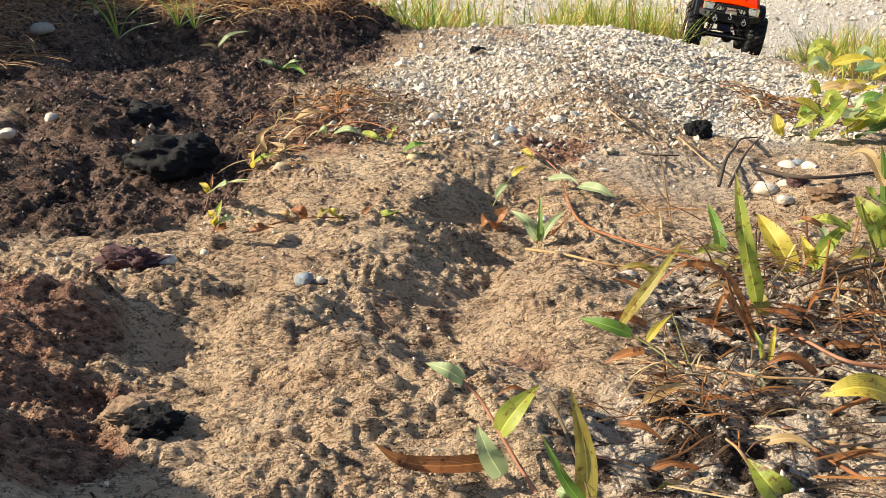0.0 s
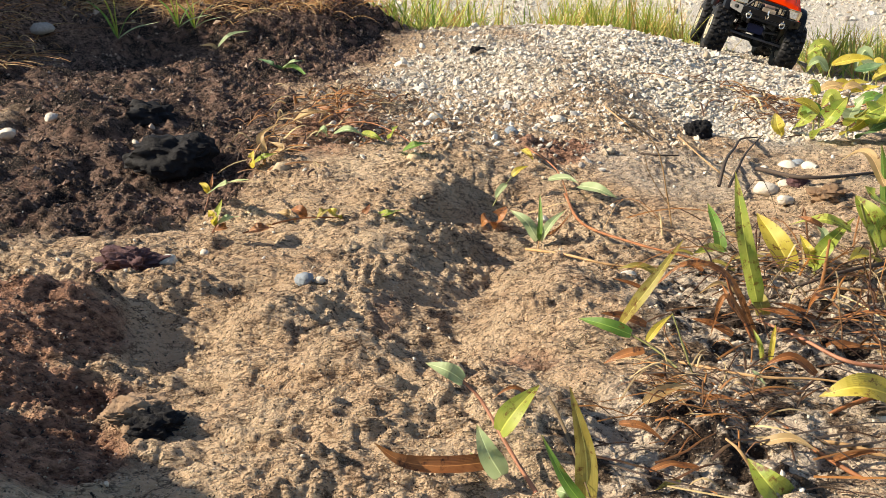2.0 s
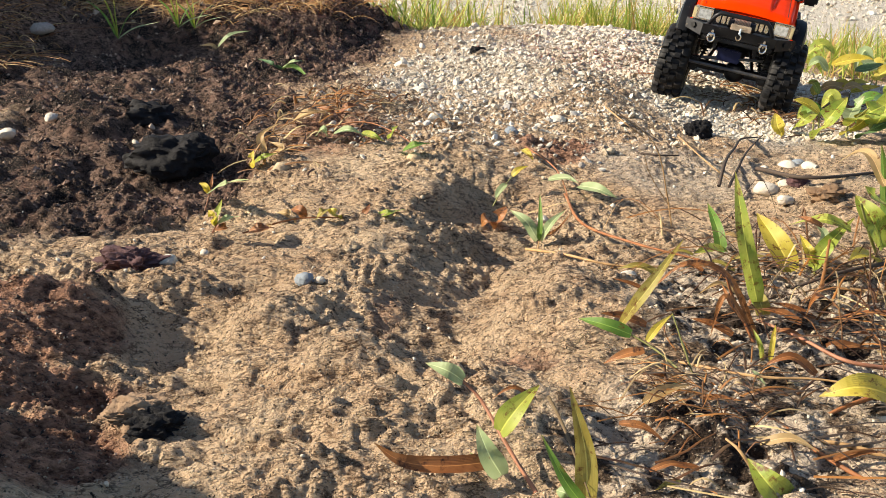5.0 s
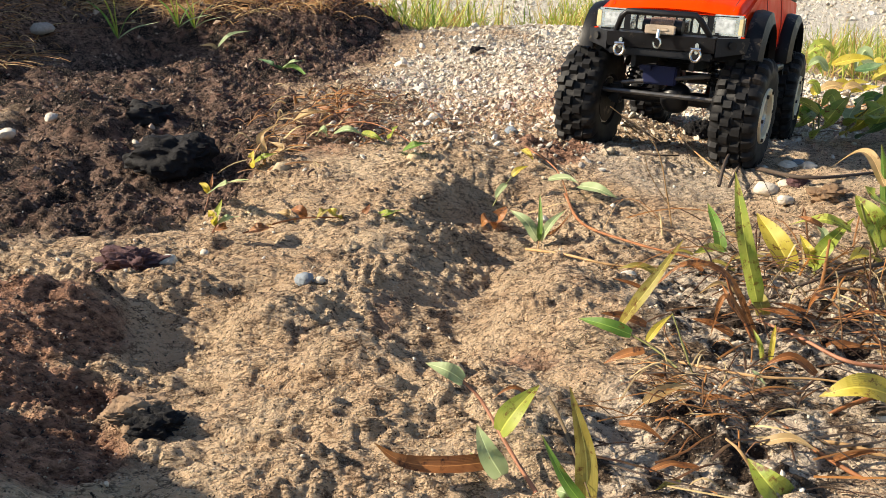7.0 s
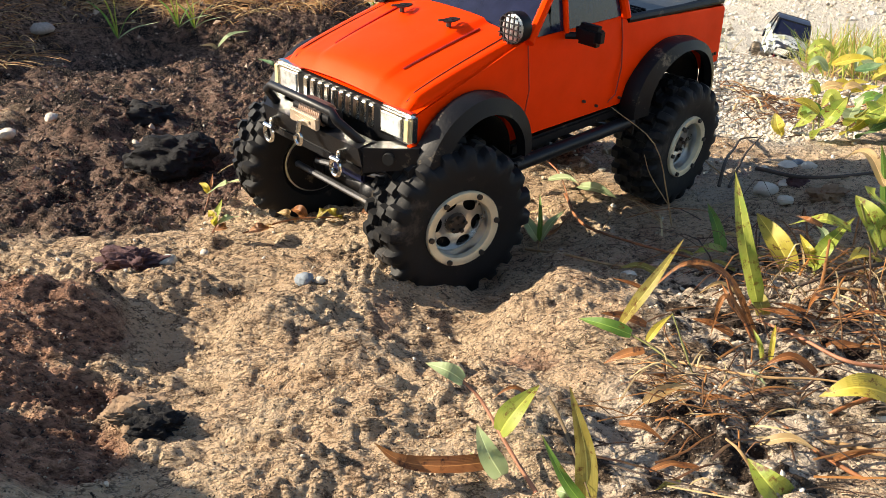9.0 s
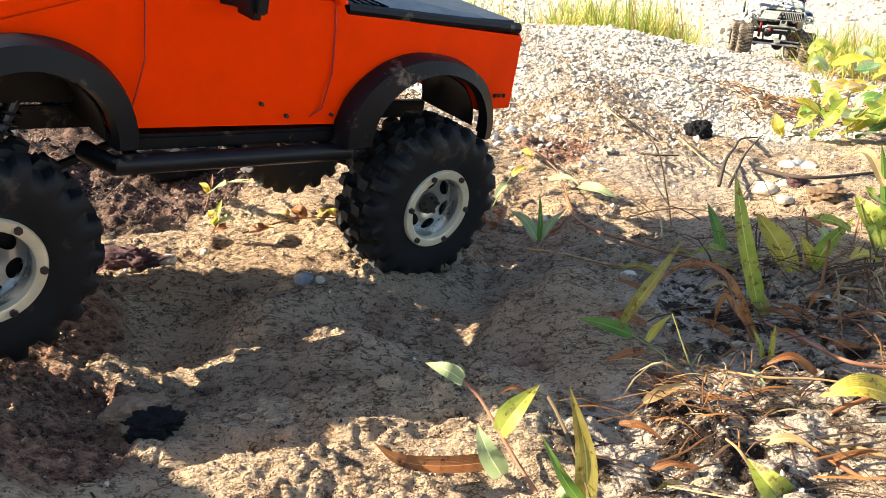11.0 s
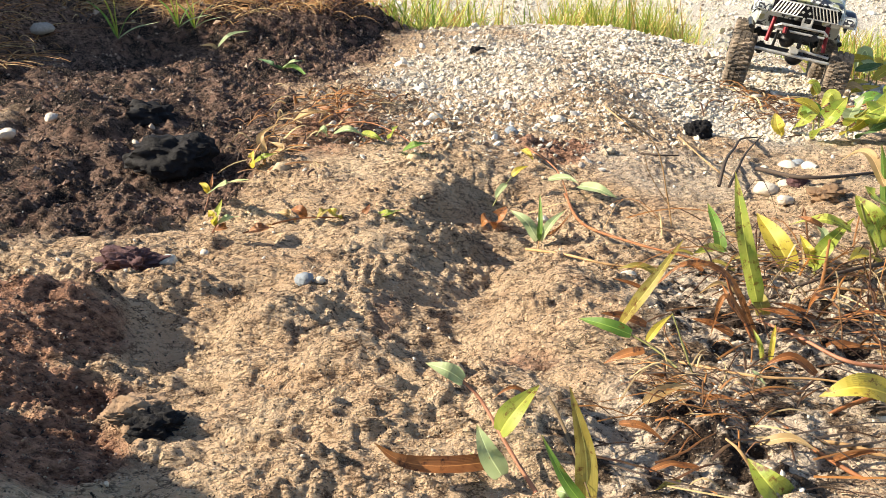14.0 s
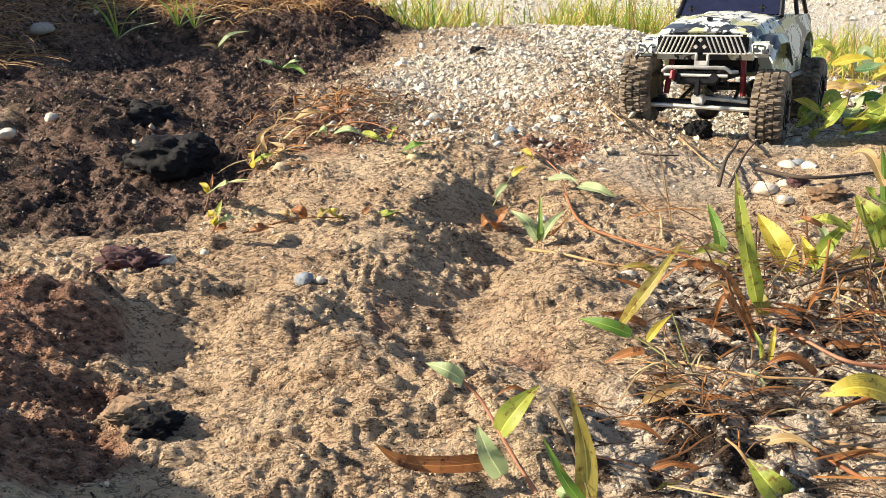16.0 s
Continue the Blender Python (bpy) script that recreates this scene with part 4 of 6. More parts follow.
    part("steering_link", bm, PALE_STEEL, car, "bare steel steering link")
    wheels = []
    for x in (0.155, -0.155):
        for s in (1, -1):
            w = wheel(car, "wheel", s, R, 0.044, 0.026, MUD_RUBBER, GREY_STEEL, BLACK_STEEL, 32, 6, 5)
            w.location = (x, s * 0.093, R)
            wheels.append((w, x, s * 0.093, R))
    return car, wheels


PICKUP = orange_pickup()
JEEP = jeep()

# ---- loose matter on the ground ----
def ico():
    bm = bmesh.new()
    bmesh.ops.create_icosphere(bm, subdivisions=1, radius=1.0)
    v = np.array([p.co[:] for p in bm.verts])
    f = np.array([[q.index for q in t.verts] for t in bm.faces])
    bm.free()
    return v, f


ICO_V, ICO_F = ico()
OCT_V = np.array([(1, 0, 0), (-1, 0, 0), (0, 1, 0), (0, -1, 0), (0, 0, 1), (0, 0, -1)], dtype=float)
OCT_F = np.array([(0, 2, 4), (2, 1, 4), (1, 3, 4), (3, 0, 4), (2, 0, 5), (1, 2, 5), (3, 1, 5), (0, 3, 5)])


def mesh_from(name, verts, faces, material, smooth=True):
    """A mesh from arrays of corners and of faces with equal corner counts."""
    mesh = bpy.data.meshes.new(name)
    mesh.vertices.add(len(verts))
    mesh.vertices.foreach_set("co", verts.astype(np.float32).ravel())
    k = faces.shape[1]
    mesh.loops.add(faces.size)
    mesh.loops.foreach_set("vertex_index", faces.ravel().astype(np.int32))
    mesh.polygons.add(len(faces))
    mesh.polygons.foreach_set("loop_start", np.arange(0, faces.size, k, dtype=np.int32))
    mesh.polygons.foreach_set("use_smooth", np.full(len(faces), smooth, dtype=bool))
    mesh.update(calc_edges=True)
    mesh.materials.append(material)
    return mesh


def grains(name, label, xy, size, flat, sink, material, seed, jag=0.25, smooth=True, solid=None):
    """Many small lumps in one mesh, each lying on the ground."""
    SV, SF = solid or (ICO_V, ICO_F)
    rng = np.random.default_rng(seed)
    n = len(xy)
    s = size[:, None] * np.stack([rng.uniform(0.75, 1.3, n), rng.uniform(0.7, 1.1, n), rng.uniform(flat * 0.75, flat * 1.25, n)], 1)
    v = SV[None] * (1 + jag * rng.uniform(-1, 1, (n, len(SV), 1))) * s[:, None]
    q = rng.normal(size=(n, 3)) * 0.35
    a = rng.uniform(0, 6.283, n)
    c, d = np.cos(a)[:, None], np.sin(a)[:, None]
    x, y, z = v[..., 0], v[..., 1], v[..., 2]
    z = z + q[:, :1] * x + q[:, 1:2] * y
    x, y = c * x - d * y, d * x + c * y
    base = relief(xy[:, 0], xy[:, 1])
    v = np.stack([x + xy[:, :1], y + xy[:, 1:2], z + (base + s[:, 2] * (1 - 2 * sink))[:, None]], -1)
    f = SF[None] + (np.arange(n) * len(SV))[:, None, None]
    ob = new(name, mesh_from(name, v.reshape(-1, 3), f.reshape(-1, 3), material, smooth))
    return tagged(ob, label, name.replace("_", " "), kind="stuff")


def sow(n, x0, x1, y0, y1, chance, seed, by_depth=False):
    """Places where chance(x, y) lets something lie; by_depth: thinner with distance."""
    rng = np.random.default_rng(seed)
    got = []
    while sum(len(g) for g in got) < n:
        m = n * 4
        y = np.exp(rng.uniform(math.log(y0), math.log(y1), m)) if by_depth else rng.uniform(y0, y1, m)
        x = rng.uniform(x0, x1, m) * (y / y1 if by_depth else 1)
        keep = rng.uniform(0, 1, m) < chance(x, y)
        got.append(np.stack([x[keep], y[keep]], 1))
    return np.concatenate(got)[:n]


def island_material(name, stops, rough=0.75, grain=500, bump=0.3, speck=None):
    n = Nodes(name)
    p = n.place()
    col = n.ramp(n.island(), *stops)
    col = n.mix(n.ramp(n.noise(grain, 4, 0.7, p), (0.4, (0, 0, 0)), (0.7, (1, 1, 1))), col, n.mix(0.45, col, speck or (0.12, 0.09, 0.07)))
    n.bump(n.noise(grain * 1.5, 3, 0.6, p), bump, 0.002)
    return n.done(col, rough)


PEBBLE = island_material("pale_pebble", ((0.0, (0.36, 0.28, 0.19)), (0.25, (0.58, 0.52, 0.42)), (0.55, (0.71, 0.67, 0.585)), (0.80, (0.50, 0.42, 0.31)), (0.93, (0.18, 0.14, 0.11)), (1.0, (0.80, 0.77, 0.72))), 0.7, speck=(0.22, 0.18, 0.13))
CLOD = island_material("humus_clod", ((0.0, (0.015, 0.009, 0.007)), (0.45, (0.06, 0.035, 0.026)), (0.7, (0.24, 0.15, 0.11)), (1.0, (0.52, 0.38, 0.28))), 0.95, 260, 1.0)
CRUMB = island_material("sand_crumb", ((0.0, (0.10, 0.065, 0.045)), (0.3, (0.34, 0.25, 0.16)), (0.8, (0.50, 0.40, 0.27)), (1.0, (0.66, 0.57, 0.44))), 0.95, 400, 0.5)


rng = np.random.default_rng(4)
xy = sow(46000, -0.4, 1.05, 1.2, 2.9, lambda x, y: zones(x, y)[1] ** 1.5 * (0.4 + 0.6 * step(y, 1.3, 1.9)), 21)
grains("gravel", "pale cream gravel covering the low ridge", xy, np.clip(rng.lognormal(math.log(0.0023), 0.5, len(xy)), 0.0011, 0.010), 0.62, 0.36, PEBBLE, 5, 0.42, False)
xy = sow(4500, -0.75, 0.8, 0.95, 2.2, lambda x, y: lump(x, y, *(0.105, 1.385, 0.235, 0.372), 0, 3) * (1 - zones(x, y)[0]), 26)
grains("pebbly_sand", "small pale pebbles bedded in the sand below the ridge", xy, np.clip(rng.lognormal(math.log(0.0018), 0.5, len(xy)), 0.0008, 0.006), 0.7, 0.35, PEBBLE, 16, 0.4, False)
xy = sow(10000, -2.5, 4.0, 3.1, 7.5, lambda x, y: zones(x, y)[1], 22)
grains("far_gravel", "white gravel of the open ground behind the grass", xy, np.clip(rng.lognormal(math.log(0.0065), 0.5, len(xy)), 0.003, 0.025), 0.7, 0.25, PEBBLE, 6, 0.4, False)
xy = sow(650, -1.5, 1.5, 0.30, 2.3, lambda x, y: 0.08 + 0.5 * zones(x, y)[3] + 0.35 * step(y, 0.7, 1.4) * (1 - zones(x, y)[0]), 23, True)
grains("scattered_pebbles", "small pale pebbles strewn over the soil", xy, xy[:, 1] * np.clip(rng.lognormal(math.log(0.0023), 0.4, len(xy)), 0.001, 0.006), 0.75, 0.2, PEBBLE, 7)
xy = sow(24000, -1.6, 1.0, 0.33, 2.4, lambda x, y: np.clip(zones(x, y)[0] + 0.5 * zones(x, y)[2], 0, 1), 24, True)
grains("soil_clods", "crumbly dark brown clods of humus", xy, xy[:, 1] * np.clip(rng.lognormal(math.log(0.0011), 0.5, len(xy)), 0.0006, 0.0050), 0.75, 0.4, CLOD, 8, 0.5, False, (OCT_V, OCT_F))
xy = sow(12000, -1.3, 1.3, 0.30, 1.9, lambda x, y: (1 - zones(x, y)[0]) * (0.35 + 0.65 * (fbm(x, y, 0.06, 3, 61) > 0.05)), 25, True)
grains("sand_crumbs", "loose crumbs of sandy clay", xy, xy[:, 1] * np.clip(rng.lognormal(math.log(0.0011), 0.45, len(xy)), 0.0005, 0.0035), 0.7, 0.3, CRUMB, 9, 0.4, False, (OCT_V, OCT_F))


# ---- single stones ----
def stone_mesh(name, size, seed, rough, material, level=3):
    bm = bmesh.new()
    bmesh.ops.create_icosphere(bm, subdivisions=level, radius=1.0)
    off = Vector((seed * 7.1, seed * 3.7, seed * 1.3))
    for v in bm.verts:
        d = 1 + 0.8 * rough * noise.noise(v.co * 1.1 + off) + rough * 0.45 * noise.noise(v.co * 2.7 + off) + rough * 0.26 * noise.noise(v.co * 6.0 + off) + rough * 0.16 * noise.noise(v.co * 13 + off)
        v.co = Vector((v.co.x * size[0], v.co.y * size[1], v.co.z * size[2])) * d
    return bm


def rock_material(name, color, rough=0.8, speck=(0.1, 0.08, 0.07), grain=160, gloss=0.3):
    n = Nodes(name)
    p = n.obj()
    col = n.mix(n.ramp(n.noise(grain, 5, 0.7, p), (0.4, (0, 0, 0)), (0.65, (1, 1, 1))), color, tuple(0.62 * a + 0.38 * b for a, b in zip(color, speck)))
    col = n.mix(n.ramp(n.noise(grain * 4, 3, 0.7, p), (0.62, (0, 0, 0)), (0.72, (1, 1, 1))), col, tuple(min(1, a * 1.5) for a in color))
    n.bump(n.noise(grain * 2.5, 4, 0.7, p), 0.6, 0.003)
    return n.done(col, rough, Specular_IOR_Level=gloss)


WHITE_STONE = rock_material("white_stone", (0.64, 0.58, 0.48), 0.6, (0.4, 0.34, 0.27))
BLUE_STONE = rock_material("blue_grey_stone", (0.23, 0.27, 0.31), 0.7)
TAN_STONE = rock_material("tan_stone", (0.52, 0.40, 0.25), 0.7)
BLACK_ROCK = rock_material("charred_rock", (0.006, 0.006, 0.0075), 0.75, (0.02, 0.019, 0.022), 220, 0.2)
PURPLE_ROCK = rock_material("purple_clay_lump", (0.10, 0.052, 0.054), 0.9, (0.05, 0.03, 0.035))
OCHRE = rock_material("ochre_clay", (0.22, 0.14, 0.08), 0.95, (0.1, 0.05, 0.03))
SANDY = rock_material("sandy_clay", (0.30, 0.205, 0.13), 0.95, (0.08, 0.045, 0.03))
GREY_STONE = rock_material("grey_stone", (0.36, 0.33, 0.30), 0.75)


def stone(name, label, xy, size, material, seed, rough=0.25, sink=0.25, turn=0.0, group="", level=4):
    ob = part(name, stone_mesh(name, size, seed, rough, material, level), material, None, "", 50)
    ob.matrix_basis = pose(xy[0], xy[1], height(*xy, False) + size[2] * (1 - 2 * sink), 0, 0, turn)
    return tagged(ob, label, "stone", group)


stone("stone", "blue-grey angular stone lying on the sandy clay", (-0.103, 0.606), (0.0072, 0.0065, 0.0060), BLUE_STONE, 2, 0.3)
stone("stone", "small white stone beside a blue-grey one", (-0.092, 0.605), (0.0040, 0.004, 0.0028), WHITE_STONE, 3)
stone("stone", "smooth white pebble among dry straw", (0.145, 0.634), (0.0080, 0.0070, 0.0062), WHITE_STONE, 4, 0.15)
for k, (spot, r, mat, label) in enumerate((
        ((0.348, 0.904), 0.0140, WHITE_STONE, "white stone half sunk in sand"), ((0.369, 0.905), 0.0085, WHITE_STONE, "white stone half sunk in sand"),
        ((0.396, 0.972), 0.0120, WHITE_STONE, "white stone beside a dark stick"), ((0.411, 0.950), 0.0100, WHITE_STONE, "white stone beside a dark stick"),
        ((0.415, 0.991), 0.0085, BLUE_STONE, "blue-grey stone between two white ones"), ((0.352, 0.861), 0.0085, WHITE_STONE, "flat white stone among straw"),
        ((-0.225, 0.668), 0.0085, WHITE_STONE, "white stone beside a purple clay lump"), ((-0.189, 0.998), 0.0130, TAN_STONE, "tan stone at the edge of the dark soil"),
        ((-0.062, 0.998), 0.0085, GREY_STONE, "grey stone below a dry tuft"), ((-0.032, 0.976), 0.0100, TAN_STONE, "tan stone below a dry tuft"),
        ((-0.073, 0.675), 0.0050, TAN_STONE, "small tan stone on the clay spur"), ((-0.078, 0.669), 0.0044, TAN_STONE, "small tan stone on the clay spur"),
        ((-0.584, 1.288), 0.0120, WHITE_STONE, "flat white stone on dark soil"), ((-0.604, 1.187), 0.0150, WHITE_STONE, "flat white stone on dark soil"),
        ((-0.519, 1.206), 0.0090, WHITE_STONE, "white stone on dark soil"), ((-0.866, 1.928), 0.0240, GREY_STONE, "grey flat stone in the bank"),
        ((0.591, 1.641), 0.0175, GREY_STONE, "round grey stone at the gravel's edge"), ((0.622, 1.607), 0.0150, WHITE_STONE, "white stone at the gravel's edge"),
        ((0.652, 1.602), 0.0130, TAN_STONE, "tan stone at the gravel's edge"), ((0.161, 1.226), 0.0130, WHITE_STONE, "long white stone on the gravel"),
        ((-0.011, 1.219), 0.0125, WHITE_STONE, "white stone on the gravel"), ((0.090, 1.138), 0.0120, BLUE_STONE, "dark grey stone on the gravel"),
        ((0.101, 0.841), 0.0070, WHITE_STONE, "white stone under a seedling"), ((0.351, 0.663), 0.0075, WHITE_STONE, "white stone in plant litter"),
        ((0.242, 0.418), 0.0075, WHITE_STONE, "white stone in plant litter"), ((-0.082, 1.768), 0.0150, WHITE_STONE, "white stone at the foot of the bank"),
        ((-0.203, 1.430), 0.0130, WHITE_STONE, "white stone at the foot of the bank"), 
        ((-0.200, 0.686), 0.0045, WHITE_STONE, "small white stone on the clay"))):
    stone("stone", label, spot, (r * 1.0, r * 0.8, r * 0.58), mat, 10 + k, 0.42, 0.28, 37 * k, "loose stones", 2)
stone("clay_lump", "tan clay lump holding a black charred piece", (-0.166, 0.418), (0.018, 0.013, 0.0080), SANDY, 59, 0.75, 0.42, level=5)
stone("rock", "black charred rock on pale gravel", (0.371, 1.249), (0.020, 0.017, 0.015), BLACK_ROCK, 51, 0.5, 0.2, level=5)
stone("rock", "black charred lump sunk in the clay hollow", (-0.156, 0.409), (0.0155, 0.011, 0.0075), BLACK_ROCK, 52, 0.7, 0.42, level=5)
stone("rock", "large black rock in dark soil", (-0.333, 1.054), (0.054, 0.034, 0.030), BLACK_ROCK, 53, 0.45, 0.22, level=5)
stone("rock", "black rock in dark soil", (-0.430, 1.256), (0.036, 0.026, 0.022), BLACK_ROCK, 54, 0.6, 0.3)
stone("rock", "dark lump at the foot of the bank", (0.069, 1.759), (0.015, 0.012, 0.009), BLACK_ROCK, 55, 0.9, 0.3)
stone("clay_lump", "purple-brown clay lump beside a white stone", (-0.248, 0.658), (0.024, 0.016, 0.012), PURPLE_ROCK, 56, 0.95, 0.38, level=5)
stone("clay_lump", "purple-brown clay lump in dark soil", (0.379, 0.899), (0.012, 0.008, 0.007), PURPLE_ROCK, 57, 0.5, 0.3)
stone("clay_lump", "crumbly ochre clay lump among straw", (0.391, 0.852), (0.016, 0.012, 0.008), OCHRE, 58, 0.95, 0.4)


# ---- plants ----
def leaf_material(name, color, edge, spots=0.25, glow=0.45, spot_color=(0.16, 0.07, 0.02)):
    """A thin leaf that lets light through, with long veins and browned patches."""
    n = Nodes(name)
    p = n.obj()
    across = n.attr("across")
    wave = n.math("SINE", n.math("MULTIPLY", across, 42.0))
    col = n.mix(n.ramp(n.noise(45, 4, 0.6, p), (0.35, (0, 0, 0)), (0.65, (1, 1, 1))), color, edge)
    col = n.mix(n.math("MULTIPLY", n.ramp(wave, (0.4, (0, 0, 0)), (0.9, (1, 1, 1))), 0.08), col, tuple(v * 0.62 for v in color))
    col = n.mix(n.ramp(n.math("ABSOLUTE", across), (0.02, (1, 1, 1)), (0.09, (0, 0, 0))), col, tuple(min(1, v * 1.5) for v in edge))
    patch = n.ramp(n.noise(150, 5, 0.7, p), (0.72 - 0.3 * spots, (0, 0, 0)), (0.80 - 0.25 * spots, (1, 1, 1)))
    col = n.mix(patch, col, spot_color)
    tip = n.ramp(n.attr("along"), (0.86, (0, 0, 0)), (1.0, (1, 1, 1)))
    col = n.mix(n.math("MULTIPLY", tip, 0.5), col, (0.30, 0.17, 0.05))
    b = n.add("Bump", Strength=0.2, Distance=0.0006, Height=wave)
    n.tree.links.new(b.outputs[0], n.bsdf.inputs["Normal"])
    n.done(col, 0.42, Specular_IOR_Level=0.4)
    t = n.tree.nodes.new("ShaderNodeBsdfTranslucent")
    n.tree.links.new(col, t.inputs[0])
    m = n.tree.nodes.new("ShaderNodeMixShader")
    m.inputs[0].default_value = glow
    n.tree.links.new(n.bsdf.outputs[0], m.inputs[1])
    n.tree.links.new(t.outputs[0], m.inputs[2])
    n.tree.links.new(m.outputs[0], n.tree.nodes["Material Output"].inputs[0])
    return n.mat


LEAF = {
    "green": leaf_material("green_leaf", (0.10, 0.22, 0.035), (0.20, 0.32, 0.06), 0.4),
    "lime": leaf_material("yellow_green_leaf", (0.24, 0.34, 0.045), (0.44, 0.46, 0.09), 0.58),
    "pale": leaf_material("pale_green_leaf", (0.32, 0.42, 0.20), (0.44, 0.52, 0.28), 0.25),
    "deep": leaf_material("deep_green_leaf", (0.05, 0.12, 0.04), (0.12, 0.20, 0.09), 0.1, 0.3),
    "yellow": leaf_material("yellow_leaf", (0.50, 0.40, 0.04), (0.62, 0.52, 0.10), 0.5),
    "olive": leaf_material("browning_leaf", (0.30, 0.24, 0.05), (0.40, 0.36, 0.10), 0.6),
    "tan": leaf_material("dry_tan_leaf", (0.46, 0.31, 0.13), (0.56, 0.40, 0.20), 0.4),
    "rust": leaf_material("rust_brown_leaf", (0.22, 0.08, 0.025), (0.38, 0.17, 0.06), 0.6, 0.35, (0.07, 0.03, 0.015)),
}
STALK = {
    "red": plain("reddish_stalk", (0.30, 0.13, 0.07), 0.6, grain=120),
    "green": plain("olive_stalk", (0.20, 0.20, 0.06), 0.6, grain=120),
    "straw": plain("straw", (0.36, 0.22, 0.095), 0.65, grain=120, amount=0.4),
    "rust": plain("rusty_straw", (0.26, 0.10, 0.035), 0.7, grain=120, amount=0.4),
    "dark": plain("dark_twig", (0.055, 0.038, 0.028), 0.85, grain=120, amount=0.4),
}


def curve_through(pts, n):
    """A smooth line of n + 1 points through a few points."""
    pts = [Vector(p) for p in pts]
    if len(pts) == 2:
        return [pts[0].lerp(pts[1], i / n) for i in range(n + 1)]
    ext = [pts[0] * 2 - pts[1]] + pts + [pts[-1] * 2 - pts[-2]]
    out = []
    for i in range(n + 1):
        s = i / n * (len(pts) - 1)
        k = min(int(s), len(pts) - 2)
        u = s - k
        a, b, c, d = ext[k:k + 4]
        out.append(0.5 * (2 * b + (c - a) * u + (2 * a - 5 * b + 4 * c - d) * u * u + (3 * b - a - 3 * c + d) * u ** 3))
    return out


def leaf_mesh(pts, width, form="lance", fold=0.35, face=None, wave=0.0, n=14):
    """A leaf along a line; fold: how far its halves rise, face: the way its upper side looks."""
    bm = bmesh.new()
    across, along_ = bm.verts.layers.float.new("across"), bm.verts.layers.float.new("along")
    line = curve_through(pts, n)
    up0 = Vector(face or (-0.25, -0.55, 0.8)).normalized()
    rows = []
    for i, p in enumerate(line):
        t = i / n
        d = (line[min(i + 1, n)] - line[max(i - 1, 0)]).normalized()
        side = d.cross(up0)
        side = side.normalized() if side.length > 1e-4 else d.orthogonal()
        up = side.cross(d)
        if form == "oval":
            w = math.sin(math.pi * min(1.0, 0.03 + 0.97 * t) ** 0.8) ** 0.75
        elif form == "blade":
            w = min(1.0, 0.35 + t * 5) * (1 - t ** 3.2)
        else:
            w = math.sin(math.pi * min(1.0, 0.06 + 0.94 * t) ** 0.62) ** 0.9
        w = max(0.03, w) * width / 2
        row = []
        for j in (-2, -1, 0, 1, 2):
            q = j / 2
            v = bm.verts.new(p + side * (w * q) + up * (fold * w * (abs(q) ** 1.3) + wave * w * math.sin(t * 9 + q * 1.6)))
            v[across], v[along_] = q, t
            row.append(v)
        rows.append(row)
    for a, b in zip(rows, rows[1:]):
        for j in range(4):
            bm.faces.new((a[j], a[j + 1], b[j + 1], b[j]))
    return bm


def plant(name, label, category, stems, leaves, group=""):
    """A plant: stems of (points, radius, kind), leaves of (points, width, kind, form)."""
    first = (stems or leaves)[0][0][0]
    root = empty(name, label, category, group)
    root.location = (first[0], first[1], height(first[0], first[1]))
    base = Vector(root.location)
    for pts, r, kind in stems:
        r *= 0.8
        bm = tube(bmesh.new(), curve_through([Vector(p) - base for p in pts], 4 * (len(pts) - 1)), r, 6, True, 0.6)
        part("stem", bm, STALK[kind], root, "", 60)
    for k, (pts, width, kind, form) in enumerate(leaves):
        width *= 0.86
        bm = leaf_mesh([Vector(p) - base for p in pts], width, form, 0.35, None, 0.12 if kind in ("rust", "tan", "olive") else 0.05)
        part("leaf", bm, LEAF[kind], root, {"rust": "dry rust-brown leaf", "tan": "dry tan leaf", "yellow": "yellowed leaf", "olive": "browning leaf"}.get(kind, ""), 0)
    return root


plant("seedling", "young plant with reddish stem and four pale green leaves", "plant",
      [([(0.049, 0.342, -0.001), (0.033, 0.365, 0.016), (0.019, 0.388, 0.032), (0.008, 0.393, 0.042)], 0.0016, "red")],
      [([(0.010, 0.391, 0.041), (0.002, 0.389, 0.048), (-0.009, 0.399, 0.047)], 0.0105, "pale", "lance"), ([(0.028, 0.373, 0.022), (0.036, 0.374, 0.035), (0.048, 0.385, 0.042)], 0.0150, "lime", "lance"),
       ([(0.028, 0.356, 0.009), (0.021, 0.353, 0.024), (0.016, 0.361, 0.034)], 0.0130, "pale", "lance"), ([(0.027, 0.358, 0.008), (0.020, 0.359, 0.012), (0.013, 0.372, 0.012)], 0.0045, "green", "lance")])
plant("fallen_leaf", "curled rust-brown dry leaf lying on the clay", "leaf", [],
      [([(0.030, 0.364, 0.012), (0.004, 0.355, 0.015), (-0.019, 0.354, 0.018), (-0.032, 0.351, 0.030)], 0.0110, "rust", "lance")])
plant("grass_shoot", "broad browning leaf and a narrow green blade", "plant", [],
      [([(0.068, 0.346, -0.002), (0.066, 0.348, 0.027), (0.058, 0.354, 0.058)], 0.0125, "olive", "lance"), ([(0.068, 0.344, -0.002), (0.056, 0.340, 0.017), (0.045, 0.347, 0.037)], 0.0070, "green", "lance"),
       ([(0.059, 0.345, 0.002), (0.057, 0.343, 0.008), (0.053, 0.347, 0.007)], 0.0085, "pale", "oval")])
